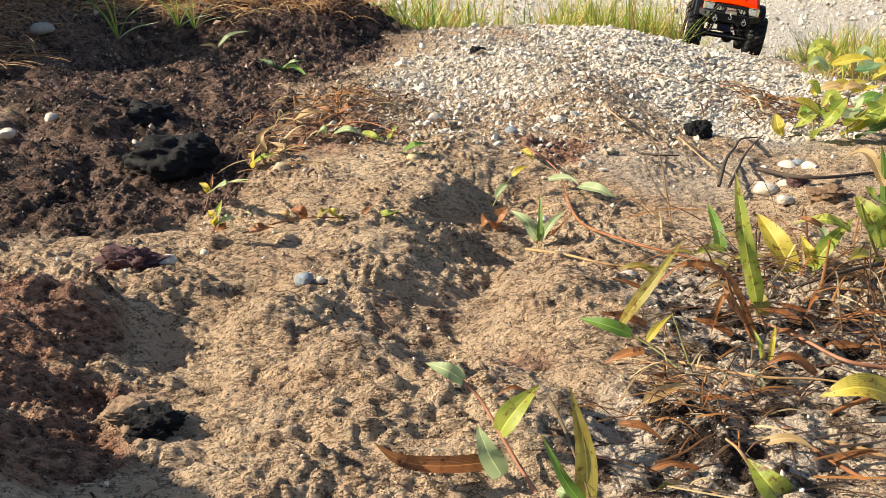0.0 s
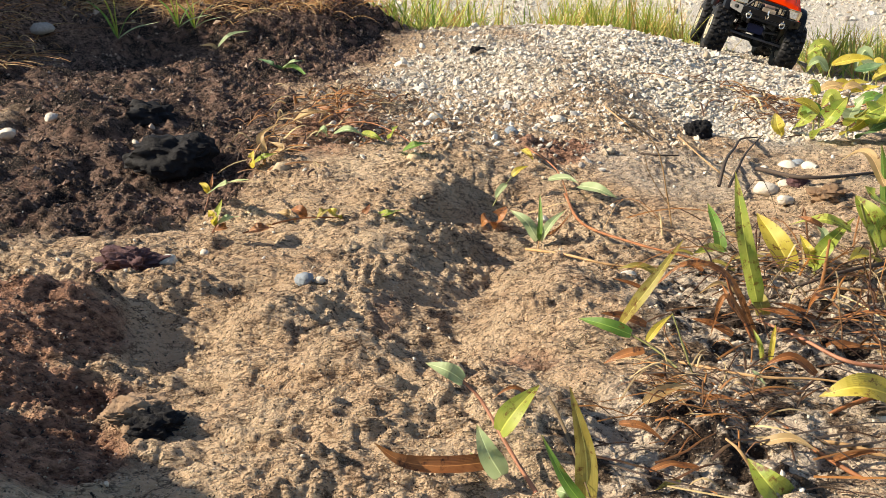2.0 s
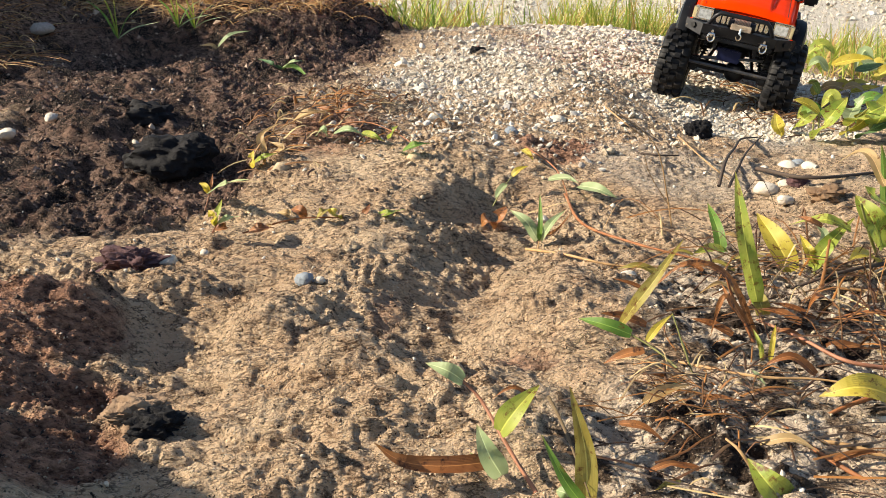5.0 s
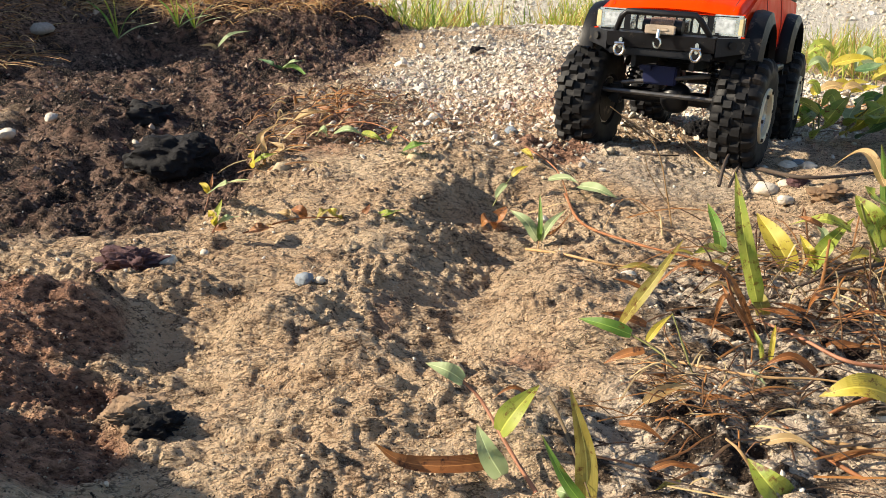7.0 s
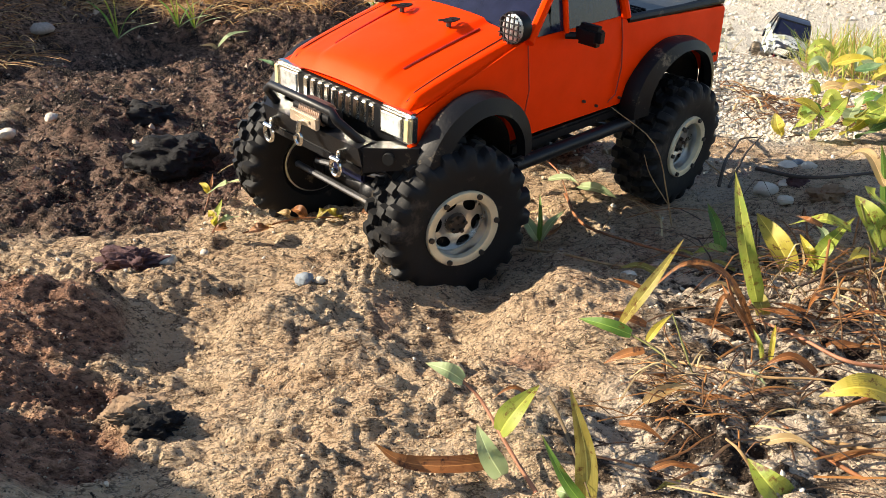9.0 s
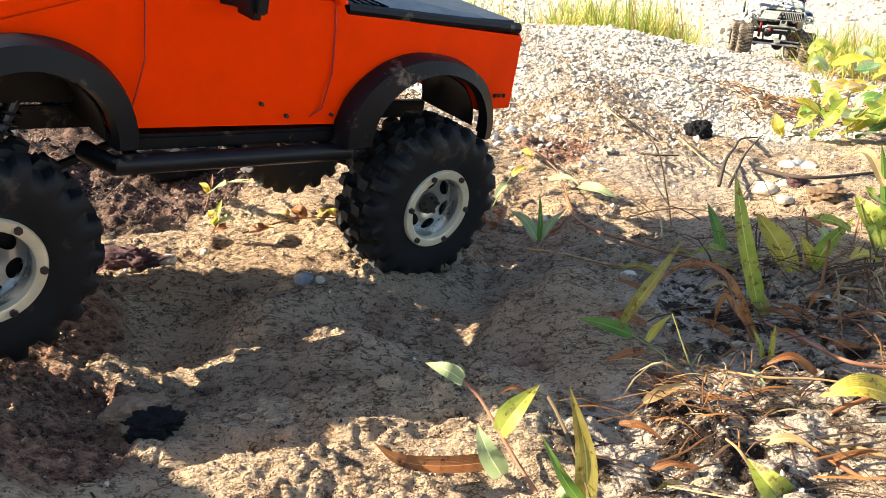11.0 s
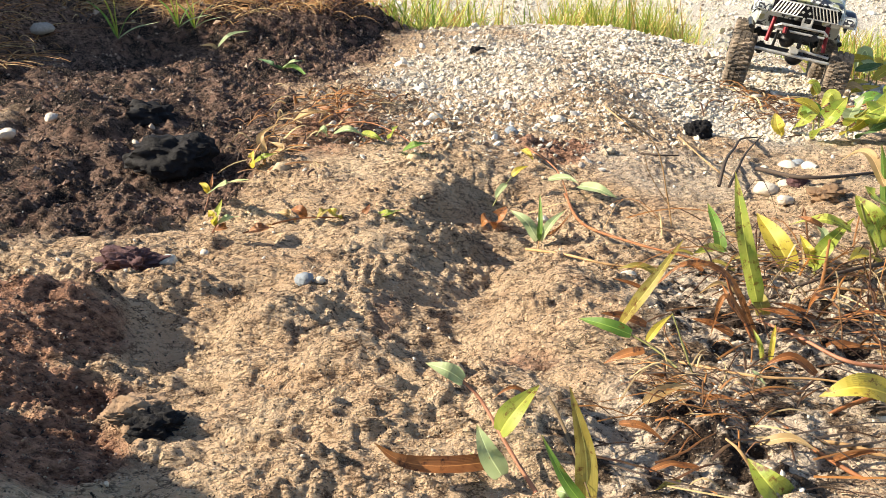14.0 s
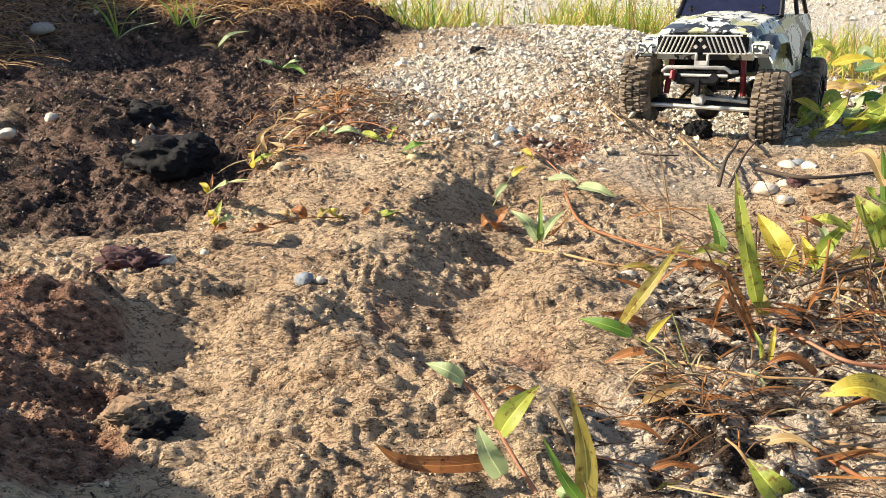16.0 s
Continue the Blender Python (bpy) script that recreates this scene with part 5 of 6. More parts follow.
plant("grass_shoot", "yellow-green leaf on a dry straw stalk", "plant", [([(0.150, 0.352, 0.009), (0.142, 0.360, 0.020), (0.138, 0.369, 0.021)], 0.0012, "straw")],
      [([(0.166, 0.343, -0.003), (0.150, 0.337, 0.015), (0.143, 0.352, 0.021)], 0.0190, "lime", "lance")])
plant("tall_grass", "tall broad grass blade, green with a straw-coloured edge", "grass", [([(0.222, 0.550, -0.000), (0.218, 0.556, 0.012)], 0.0022, "straw")],
      [([(0.219, 0.556, 0.010), (0.201, 0.546, 0.061), (0.195, 0.564, 0.105)], 0.0140, "lime", "blade"), ([(0.223, 0.554, 0.004), (0.219, 0.556, 0.016), (0.220, 0.584, 0.018)], 0.0130, "olive", "lance"),
       ([(0.238, 0.698, -0.001), (0.236, 0.711, 0.017), (0.236, 0.745, 0.030)], 0.0120, "green", "blade"), ([(0.244, 0.700, -0.001), (0.224, 0.681, 0.009), (0.205, 0.670, 0.009)], 0.0150, "lime", "lance")])
plant("dry_grass_leaf", "tan dry leaves arching over straw litter", "grass", [([(0.203, 0.515, 0.003), (0.190, 0.524, 0.029), (0.183, 0.524, 0.046)], 0.0015, "rust")],
      [([(0.114, 0.508, 0.019), (0.130, 0.502, 0.050), (0.152, 0.519, 0.073)], 0.0100, "olive", "lance"), ([(0.205, 0.516, 0.005), (0.180, 0.511, 0.050), (0.153, 0.512, 0.059), (0.130, 0.521, 0.033)], 0.0056, "rust", "lance"),
       ([(0.193, 0.507, 0.021), (0.178, 0.508, 0.038), (0.172, 0.509, 0.010)], 0.0055, "rust", "lance"), ([(0.211, 0.525, 0.001), (0.193, 0.530, 0.021), (0.189, 0.550, 0.031)], 0.0050, "rust", "blade"),
       ([(0.271, 0.553, 0.013), (0.247, 0.531, 0.029), (0.247, 0.543, 0.009)], 0.0056, "rust", "lance")])
plant("creeper", "creeping plant with dewy green tip leaf and long runner", "plant",
      [([(0.151, 0.451, 0.003), (0.130, 0.475, 0.016), (0.114, 0.486, 0.023)], 0.0011, "green"), ([(0.143, 0.475, 0.009), (0.180, 0.445, 0.015), (0.215, 0.437, 0.017), (0.251, 0.420, 0.017)], 0.0012, "straw"),
       ([(0.149, 0.451, 0.003), (0.139, 0.461, 0.031), (0.134, 0.466, 0.045)], 0.0008, "green"), ([(0.151, 0.451, 0.003), (0.130, 0.448, 0.005), (0.125, 0.448, 0.004)], 0.0008, "straw")],
      [([(0.115, 0.484, 0.023), (0.099, 0.488, 0.028), (0.085, 0.502, 0.026)], 0.0110, "green", "lance"), ([(0.121, 0.472, 0.018), (0.109, 0.473, 0.015), (0.097, 0.476, 0.007)], 0.0075, "rust", "lance"),
       ([(0.125, 0.483, 0.019), (0.132, 0.487, 0.027), (0.143, 0.497, 0.031)], 0.0060, "yellow", "lance"), ([(0.148, 0.450, 0.005), (0.134, 0.441, 0.010), (0.122, 0.444, 0.006)], 0.0075, "pale", "lance"),
       ([(0.248, 0.420, 0.015), (0.224, 0.416, 0.024), (0.206, 0.422, 0.015)], 0.0190, "yellow", "lance"), ([(0.199, 0.488, 0.003), (0.194, 0.482, 0.017), (0.191, 0.489, 0.025)], 0.0040, "lime", "blade"),
       ([(0.204, 0.488, 0.003), (0.205, 0.490, 0.017), (0.209, 0.499, 0.023)], 0.0040, "yellow", "blade"), ([(0.192, 0.457, 0.000), (0.183, 0.448, 0.012), (0.178, 0.450, 0.017)], 0.0050, "pale", "blade")])
plant("broadleaf_plant", "yellow-green leafy plant among dry straw", "plant",
      [([(0.294, 0.636, -0.003), (0.290, 0.637, 0.011), (0.295, 0.645, 0.027)], 0.0014, "green"), ([(0.364, 0.676, -0.004), (0.343, 0.661, 0.026), (0.328, 0.655, 0.056)], 0.0018, "green")],
      [([(0.289, 0.636, 0.009), (0.298, 0.633, 0.031), (0.326, 0.657, 0.044)], 0.0150, "lime", "lance"), ([(0.292, 0.642, 0.009), (0.284, 0.635, 0.023), (0.283, 0.654, 0.031)], 0.0110, "yellow", "lance"),
       ([(0.281, 0.649, -0.003), (0.270, 0.663, 0.020), (0.262, 0.694, 0.036)], 0.0230, "yellow", "oval"), ([(0.313, 0.634, 0.041), (0.288, 0.630, 0.051), (0.281, 0.674, 0.032)], 0.0120, "lime", "lance"),
       ([(0.355, 0.662, 0.016), (0.341, 0.658, 0.041), (0.334, 0.678, 0.056)], 0.0230, "lime", "oval"), ([(0.402, 0.744, -0.002), (0.362, 0.687, 0.056), (0.330, 0.643, 0.106)], 0.0180, "green", "blade"),
       ([(0.352, 0.669, 0.066), (0.344, 0.696, 0.088), (0.342, 0.755, 0.057)], 0.0110, "tan", "lance"), ([(0.286, 0.624, 0.047), (0.275, 0.626, 0.052), (0.277, 0.652, 0.047)], 0.0070, "rust", "lance"),
       ([(0.297, 0.649, 0.011), (0.306, 0.659, 0.027), (0.298, 0.665, 0.037)], 0.0100, "pale", "lance"), ([(0.350, 0.650, 0.006), (0.320, 0.621, 0.026), (0.300, 0.604, 0.027)], 0.0180, "yellow", "lance"),
       ([(0.356, 0.658, 0.046), (0.328, 0.633, 0.066), (0.316, 0.630, 0.077)], 0.0200, "lime", "lance")])
plant("broadleaf_plant", "low bush of broad yellow-green leaves beside the gravel", "plant",
      [([(0.574, 1.214, -0.018), (0.573, 1.219, 0.002), (0.540, 1.097, 0.052)], 0.0022, "green")],
      [([(0.522, 1.206, -0.012), (0.520, 1.165, 0.024), (0.551, 1.185, 0.050)], 0.0340, "lime", "oval"), ([(0.536, 1.315, -0.022), (0.546, 1.295, 0.001), (0.599, 1.371, 0.004)], 0.0280, "lime", "oval"),
       ([(0.516, 1.304, -0.029), (0.508, 1.307, -0.014), (0.527, 1.371, -0.007)], 0.0230, "yellow", "oval"), ([(0.561, 1.194, 0.008), (0.550, 1.120, 0.040), (0.597, 1.145, 0.051)], 0.0380, "lime", "oval"),
       ([(0.561, 1.205, -0.007), (0.563, 1.165, 0.017), (0.593, 1.179, 0.037)], 0.0320, "yellow", "oval"), ([(0.566, 1.166, -0.003), (0.567, 1.126, 0.021), (0.597, 1.119, 0.037)], 0.0340, "deep", "oval"),
       ([(0.602, 1.283, -0.003), (0.550, 1.163, 0.036), (0.554, 1.144, 0.058)], 0.0260, "pale", "oval"), ([(0.587, 1.172, 0.007), (0.552, 1.087, 0.043), (0.557, 1.070, 0.085)], 0.0400, "lime", "oval")])
def leafy_bush(label, centre, spread, size, kinds, count, seed):
    """A low plant whose broad leaves arch out of a few short stems."""
    rng = random.Random(seed)
    stems, leaves = [], []
    for i in range(count):
        x, y = centre[0] + rng.uniform(-1, 1) * spread[0], centre[1] + rng.uniform(-1, 1) * spread[1]
        g = height(x, y, False)
        a, ln = rng.uniform(-0.9, 2.6), size * rng.uniform(0.7, 1.25)
        top = g + rng.uniform(0.25, 0.75) * size
        dx, dy = math.cos(a) * ln, 0.45 * math.sin(a) * ln - 0.2 * ln
        if i % 2 == 0:
            stems.append(([(x - 0.1 * dx, y - 0.1 * dy, g - 0.004), (x - 0.05 * dx, y, 0.5 * (g + top)), (x, y, top)], 0.0022, "green"))
        leaves.append(([(x, y, top), (x + 0.5 * dx, y + 0.5 * dy, top + rng.uniform(0.1, 0.45) * ln), (x + dx, y + dy, top + rng.uniform(-0.15, 0.5) * ln)], size * rng.uniform(0.36, 0.5), rng.choice(kinds), "oval"))
    return plant("broadleaf_plant", label, "plant", stems, leaves)


leafy_bush("grey-green broad leaves with a few yellow ones beside the track", (0.98, 2.02), (0.11, 0.12), 0.070, ("pale", "pale", "deep", "green", "lime", "yellow"), 18, 5)
leafy_bush("yellow-green broad-leaved plant at the gravel's edge", (0.62, 1.30), (0.07, 0.06), 0.054, ("lime", "deep", "yellow", "lime", "green"), 12, 9)
leafy_bush("small yellow-green plant with curled leaves", (0.78, 1.72), (0.05, 0.05), 0.05, ("lime", "yellow", "yellow", "tan"), 8, 14)
plant("seedling", "small pale seedling with narrow upright blade", "plant", [([(0.088, 0.762, -0.025), (0.091, 0.780, -0.017)], 0.0012, "straw")],
      [([(0.091, 0.779, -0.018), (0.092, 0.782, 0.002), (0.093, 0.804, 0.022)], 0.0060, "green", "blade"), ([(0.090, 0.783, -0.018), (0.078, 0.782, 0.001), (0.064, 0.799, 0.007)], 0.0130, "pale", "lance"),
       ([(0.093, 0.781, -0.018), (0.101, 0.775, 0.001), (0.116, 0.789, 0.010)], 0.0110, "pale", "lance"), ([(0.095, 0.786, -0.016), (0.107, 0.775, -0.006), (0.117, 0.756, 0.018)], 0.0060, "rust", "lance")])
plant("seedling", "small seedling with yellow tip and rust-coloured dead leaves", "plant", [([(0.054, 0.903, -0.021), (0.064, 0.908, -0.003), (0.076, 0.915, 0.011)], 0.0011, "green"), ([(0.098, 1.009, 0.021), (0.127, 0.948, 0.009), (0.131, 0.858, -0.004)], 0.0013, "rust")],
      [([(0.075, 0.914, 0.010), (0.082, 0.915, 0.017), (0.093, 0.920, 0.020)], 0.0095, "yellow", "lance"), ([(0.068, 0.911, 0.002), (0.060, 0.903, -0.005), (0.056, 0.900, -0.011)], 0.0100, "pale", "lance"),
       ([(0.055, 0.835, -0.021), (0.056, 0.822, -0.006), (0.063, 0.836, -0.001)], 0.0180, "rust", "oval"), ([(0.050, 0.823, -0.020), (0.043, 0.811, -0.006), (0.038, 0.814, -0.015)], 0.0170, "rust", "oval"),
       ([(0.093, 0.995, 0.021), (0.097, 0.971, 0.022), (0.103, 0.965, 0.015)], 0.0090, "yellow", "lance"), ([(0.116, 0.927, 0.003), (0.133, 0.916, 0.008), (0.146, 0.904, 0.005)], 0.0100, "pale", "lance"),
       ([(0.147, 0.907, 0.001), (0.163, 0.879, 0.005), (0.181, 0.870, -0.002)], 0.0150, "pale", "lance")])
plant("seedling", "small lime seedling on dark soil", "plant", [([(-0.259, 0.906, -0.026), (-0.253, 0.911, -0.007)], 0.0012, "red")],
      [([(-0.255, 0.914, -0.009), (-0.194, 0.751, 0.046), (-0.203, 0.890, 0.013)], 0.0100, "pale", "lance"), ([(-0.255, 0.914, -0.009), (-0.259, 0.915, -0.001), (-0.274, 0.945, -0.006)], 0.0085, "yellow", "lance"), ([(-0.254, 0.916, -0.011), (-0.249, 0.906, 0.004), (-0.252, 0.925, 0.010)], 0.0060, "rust", "lance")])
plant("seedling", "small lime seedling on dark soil", "plant", [([(-0.198, 0.708, 0.014), (-0.193, 0.709, 0.023)], 0.0012, "red")],
      [([(-0.194, 0.710, 0.021), (-0.189, 0.698, 0.035), (-0.187, 0.708, 0.044)], 0.0100, "lime", "lance"), ([(-0.194, 0.710, 0.021), (-0.180, 0.697, 0.031), (-0.173, 0.712, 0.027)], 0.0090, "pale", "lance"), ([(-0.194, 0.710, 0.021), (-0.195, 0.701, 0.032), (-0.200, 0.709, 0.034)], 0.0085, "yellow", "lance"), ([(-0.196, 0.711, 0.017), (-0.184, 0.702, 0.021), (-0.182, 0.714, 0.018)], 0.0090, "rust", "lance")])
plant("creeper", "withered runner with rust and lime leaves on the clay", "plant", [([(-0.171, 0.704, 0.015), (-0.130, 0.725, 0.021), (-0.086, 0.728, 0.022), (-0.047, 0.736, 0.023)], 0.0011, "rust")],
      [([(-0.131, 0.730, 0.017), (-0.136, 0.723, 0.027), (-0.146, 0.731, 0.025)], 0.0100, "tan", "lance"), ([(-0.111, 0.729, 0.020), (-0.104, 0.722, 0.029), (-0.096, 0.740, 0.026)], 0.0110, "olive", "lance"),
       ([(-0.122, 0.735, 0.019), (-0.126, 0.732, 0.027), (-0.136, 0.745, 0.024)], 0.0110, "rust", "oval"), ([(-0.091, 0.729, 0.020), (-0.095, 0.723, 0.028), (-0.102, 0.730, 0.028)], 0.0100, "yellow", "lance"),
       ([(-0.060, 0.738, 0.020), (-0.046, 0.725, 0.027), (-0.032, 0.759, 0.020)], 0.0085, "lime", "lance"), ([(-0.072, 0.733, 0.020), (-0.067, 0.732, 0.027), (-0.065, 0.741, 0.030)], 0.0080, "rust", "lance"),
       ([(-0.166, 0.706, 0.016), (-0.153, 0.700, 0.021), (-0.143, 0.713, 0.016)], 0.0110, "rust", "oval"), ([(-0.149, 0.720, 0.018), (-0.151, 0.705, 0.019), (-0.160, 0.710, 0.020)], 0.0090, "tan", "lance")])
plant("creeper", "withered tuft with a few living leaves on the dark soil's edge", "plant",
      [([(-0.235, 1.026, -0.004), (-0.218, 1.054, 0.021), (-0.174, 1.091, 0.042), (-0.126, 1.107, 0.050)], 0.0014, "straw"), ([(-0.165, 1.119, 0.018), (-0.102, 1.079, 0.037), (-0.057, 1.035, 0.032), (-0.029, 0.987, 0.025)], 0.0013, "rust"),
       ([(-0.222, 1.109, 0.013), (-0.205, 1.101, 0.040), (-0.162, 1.105, 0.045)], 0.0013, "straw"), ([(-0.251, 1.108, 0.011), (-0.211, 1.088, 0.016), (-0.171, 1.082, 0.017)], 0.0010, "straw")],
      [([(-0.139, 1.087, 0.019), (-0.117, 1.056, 0.032), (-0.097, 1.059, 0.024)], 0.0130, "pale", "lance"), ([(-0.065, 1.052, 0.022), (-0.061, 1.031, 0.035), (-0.054, 1.036, 0.041)], 0.0120, "lime", "lance"),
       ([(-0.047, 0.992, 0.019), (-0.032, 0.973, 0.031), (-0.014, 0.991, 0.029)], 0.0140, "green", "lance"), ([(-0.160, 1.087, 0.018), (-0.149, 1.070, 0.030), (-0.145, 1.075, 0.019)], 0.0110, "pale", "lance"),
       ([(-0.225, 1.011, -0.004), (-0.225, 1.000, 0.011), (-0.226, 1.016, 0.015)], 0.0120, "yellow", "lance"), ([(-0.228, 1.020, -0.002), (-0.210, 1.005, 0.010), (-0.197, 1.017, 0.011)], 0.0120, "lime", "lance"),
       ([(-0.210, 1.039, 0.003), (-0.191, 1.017, 0.018), (-0.211, 1.033, 0.022)], 0.0110, "tan", "lance"), ([(-0.196, 1.131, 0.027), (-0.173, 1.108, 0.043), (-0.142, 1.122, 0.040)], 0.0140, "tan", "lance"),
       ([(-0.138, 1.148, 0.035), (-0.122, 1.139, 0.046), (-0.101, 1.159, 0.041)], 0.0140, "rust", "lance"), ([(-0.103, 1.088, 0.021), (-0.086, 1.047, 0.026), (-0.072, 1.043, 0.020)], 0.0120, "lime", "lance"),
       ([(-0.128, 1.125, 0.028), (-0.144, 1.107, 0.046), (-0.164, 1.123, 0.047)], 0.0130, "rust", "lance"), ([(-0.218, 1.044, 0.006), (-0.223, 1.053, 0.025), (-0.201, 1.079, 0.037)], 0.0120, "tan", "lance")])
plant("seedling", "green seedling at the foot of the bank", "plant", [],
      [([(-0.334, 1.798, 0.001), (-0.290, 1.711, 0.020), (-0.247, 1.635, 0.008)], 0.0150, "green", "lance"), ([(-0.331, 1.817, 0.001), (-0.293, 1.702, 0.030), (-0.267, 1.709, 0.031)], 0.0150, "pale", "lance"), ([(-0.328, 1.796, 0.001), (-0.344, 1.764, 0.020), (-0.391, 1.859, 0.017)], 0.0130, "deep", "lance")])
plant("seedling", "single green leaf on the dark bank", "plant", [([(-0.523, 1.987, 0.012), (-0.502, 1.992, 0.028)], 0.0014, "straw")],
      [([(-0.505, 1.991, 0.025), (-0.473, 1.984, 0.053), (-0.430, 1.997, 0.061)], 0.0170, "pale", "lance"), ([(-0.507, 1.988, 0.023), (-0.522, 1.989, 0.031), (-0.552, 1.998, 0.027)], 0.0120, "tan", "lance")])
for spot, hgt in (((-0.711, 1.949), 0.11), ((-0.600, 2.029), 0.09), ((-0.569, 2.049), 0.08)):
    x, y = spot
    z = height(x, y)
    plant("grass_clump", "green grass clump growing on the dark bank", "grass", [],
          [([(x, y, z), (x + 0.4 * a * hgt, y - 0.1 * hgt, z + 0.6 * hgt * b), (x + a * hgt, y - 0.25 * hgt, z + hgt * b)], 0.0062, k, "blade")
           for a, b, k in ((-0.5, 0.8, "green"), (0.1, 1.0, "lime"), (0.7, 0.7, "green"), (-0.15, 0.9, "lime"), (0.95, 0.35, "pale"))], "green clumps on the bank")


def stick(name, label, pts, r, kind, category="stick"):
    ob = part(name, tube(bmesh.new(), curve_through(pts, 6 * (len(pts) - 1)), r, 7, True, 0.55), STALK[kind], None, "", 60)
    return tagged(ob, label, category)


stick("root", "dark bent root sticking out of the sand", [(0.295, 0.899, 0.003), (0.309, 0.928, 0.024), (0.356, 1.042, 0.012), (0.392, 1.125, 0.005), (0.478, 1.303, -0.031)], 0.0020, "dark", "root")
stick("root", "dark thin root on the sand", [(0.304, 0.893, 0.004), (0.334, 0.960, 0.006), (0.368, 1.031, 0.010), (0.494, 1.326, -0.033)], 0.0017, "dark", "root")
stick("twig", "dark twig lying among stones and straw", [(0.356, 0.960, 0.007), (0.387, 0.881, 0.017), (0.514, 0.944, 0.010)], 0.0026, "dark", "twig")
stick("twig", "dark twig on the clay", [(0.073, 0.576, 0.013), (0.102, 0.568, 0.015), (0.137, 0.590, 0.005)], 0.0013, "dark", "twig")
stick("twig", "thin dark twig on the sand", [(0.228, 0.979, 0.020), (0.248, 0.969, 0.020), (0.273, 0.986, 0.016)], 0.0014, "dark", "twig")
stick("straw", "bleached straw leaning over the gravel", [(0.234, 1.248, 0.025), (0.237, 1.147, 0.026), (0.268, 1.141, 0.003)], 0.0013, "straw", "straw")
stick("straw", "thin bent straw over the sand", [(0.329, 1.201, -0.007), (0.294, 0.949, 0.018), (0.309, 0.911, 0.007)], 0.0011, "straw", "straw")
plant("dry_stalk", "tall thin pale grass stalk bending over the sand", "grass",
      [([(0.214, 0.775, -0.001), (0.206, 0.770, 0.030), (0.188, 0.760, 0.080), (0.145, 0.750, 0.115)], 0.0009, "straw"), ([(0.210, 0.775, 0.018), (0.189, 0.770, 0.049), (0.181, 0.765, 0.069)], 0.0006, "straw"),
       ([(0.203, 0.770, 0.003), (0.166, 0.765, 0.028), (0.144, 0.760, -0.008)], 0.0006, "straw")], [])
stick("stem", "thick tan dry stem lying in litter", [(0.275, 0.464, 0.009), (0.242, 0.468, 0.013), (0.228, 0.501, 0.012), (0.213, 0.540, 0.008)], 0.0015, "red", "stem")
stick("stem", "rust-brown dry stem lying in litter", [(0.211, 0.355, 0.001), (0.191, 0.382, 0.005), (0.181, 0.408, 0.006), (0.166, 0.437, 0.004)], 0.0014, "rust", "stem")
stick("stem", "straw-coloured stem across the litter", [(0.232, 0.377, 0.002), (0.208, 0.387, 0.006), (0.183, 0.397, 0.004)], 0.0016, "straw", "stem")
stick("stem", "dark red stem across the litter", [(0.258, 0.437, 0.011), (0.221, 0.420, 0.010), (0.190, 0.407, 0.002)], 0.0016, "rust", "stem")
stick("stem", "wet dark stem in the litter", [(0.361, 0.638, 0.015), (0.303, 0.609, 0.017), (0.259, 0.601, 0.006)], 0.0019, "dark", "stem")
stick("stem", "pale straw bundle stem", [(0.330, 0.582, 0.007), (0.298, 0.593, 0.009), (0.273, 0.602, 0.004)], 0.0016, "straw", "stem")
stick("stem", "orange dry stem across the litter", [(0.316, 0.546, 0.008), (0.293, 0.547, 0.011), (0.258, 0.545, 0.004)], 0.0015, "rust", "stem")
stick("stem", "long runner stem across the sand", [(0.129, 0.884, -0.002), (0.133, 0.791, -0.004), (0.165, 0.714, 0.003), (0.213, 0.676, 0.001)], 0.0017, "rust", "stem")
stick("stem", "pale runner stem across the sand", [(0.078, 0.771, -0.023), (0.103, 0.692, 0.000), (0.145, 0.659, 0.002), (0.212, 0.655, 0.004)], 0.0015, "straw", "stem")


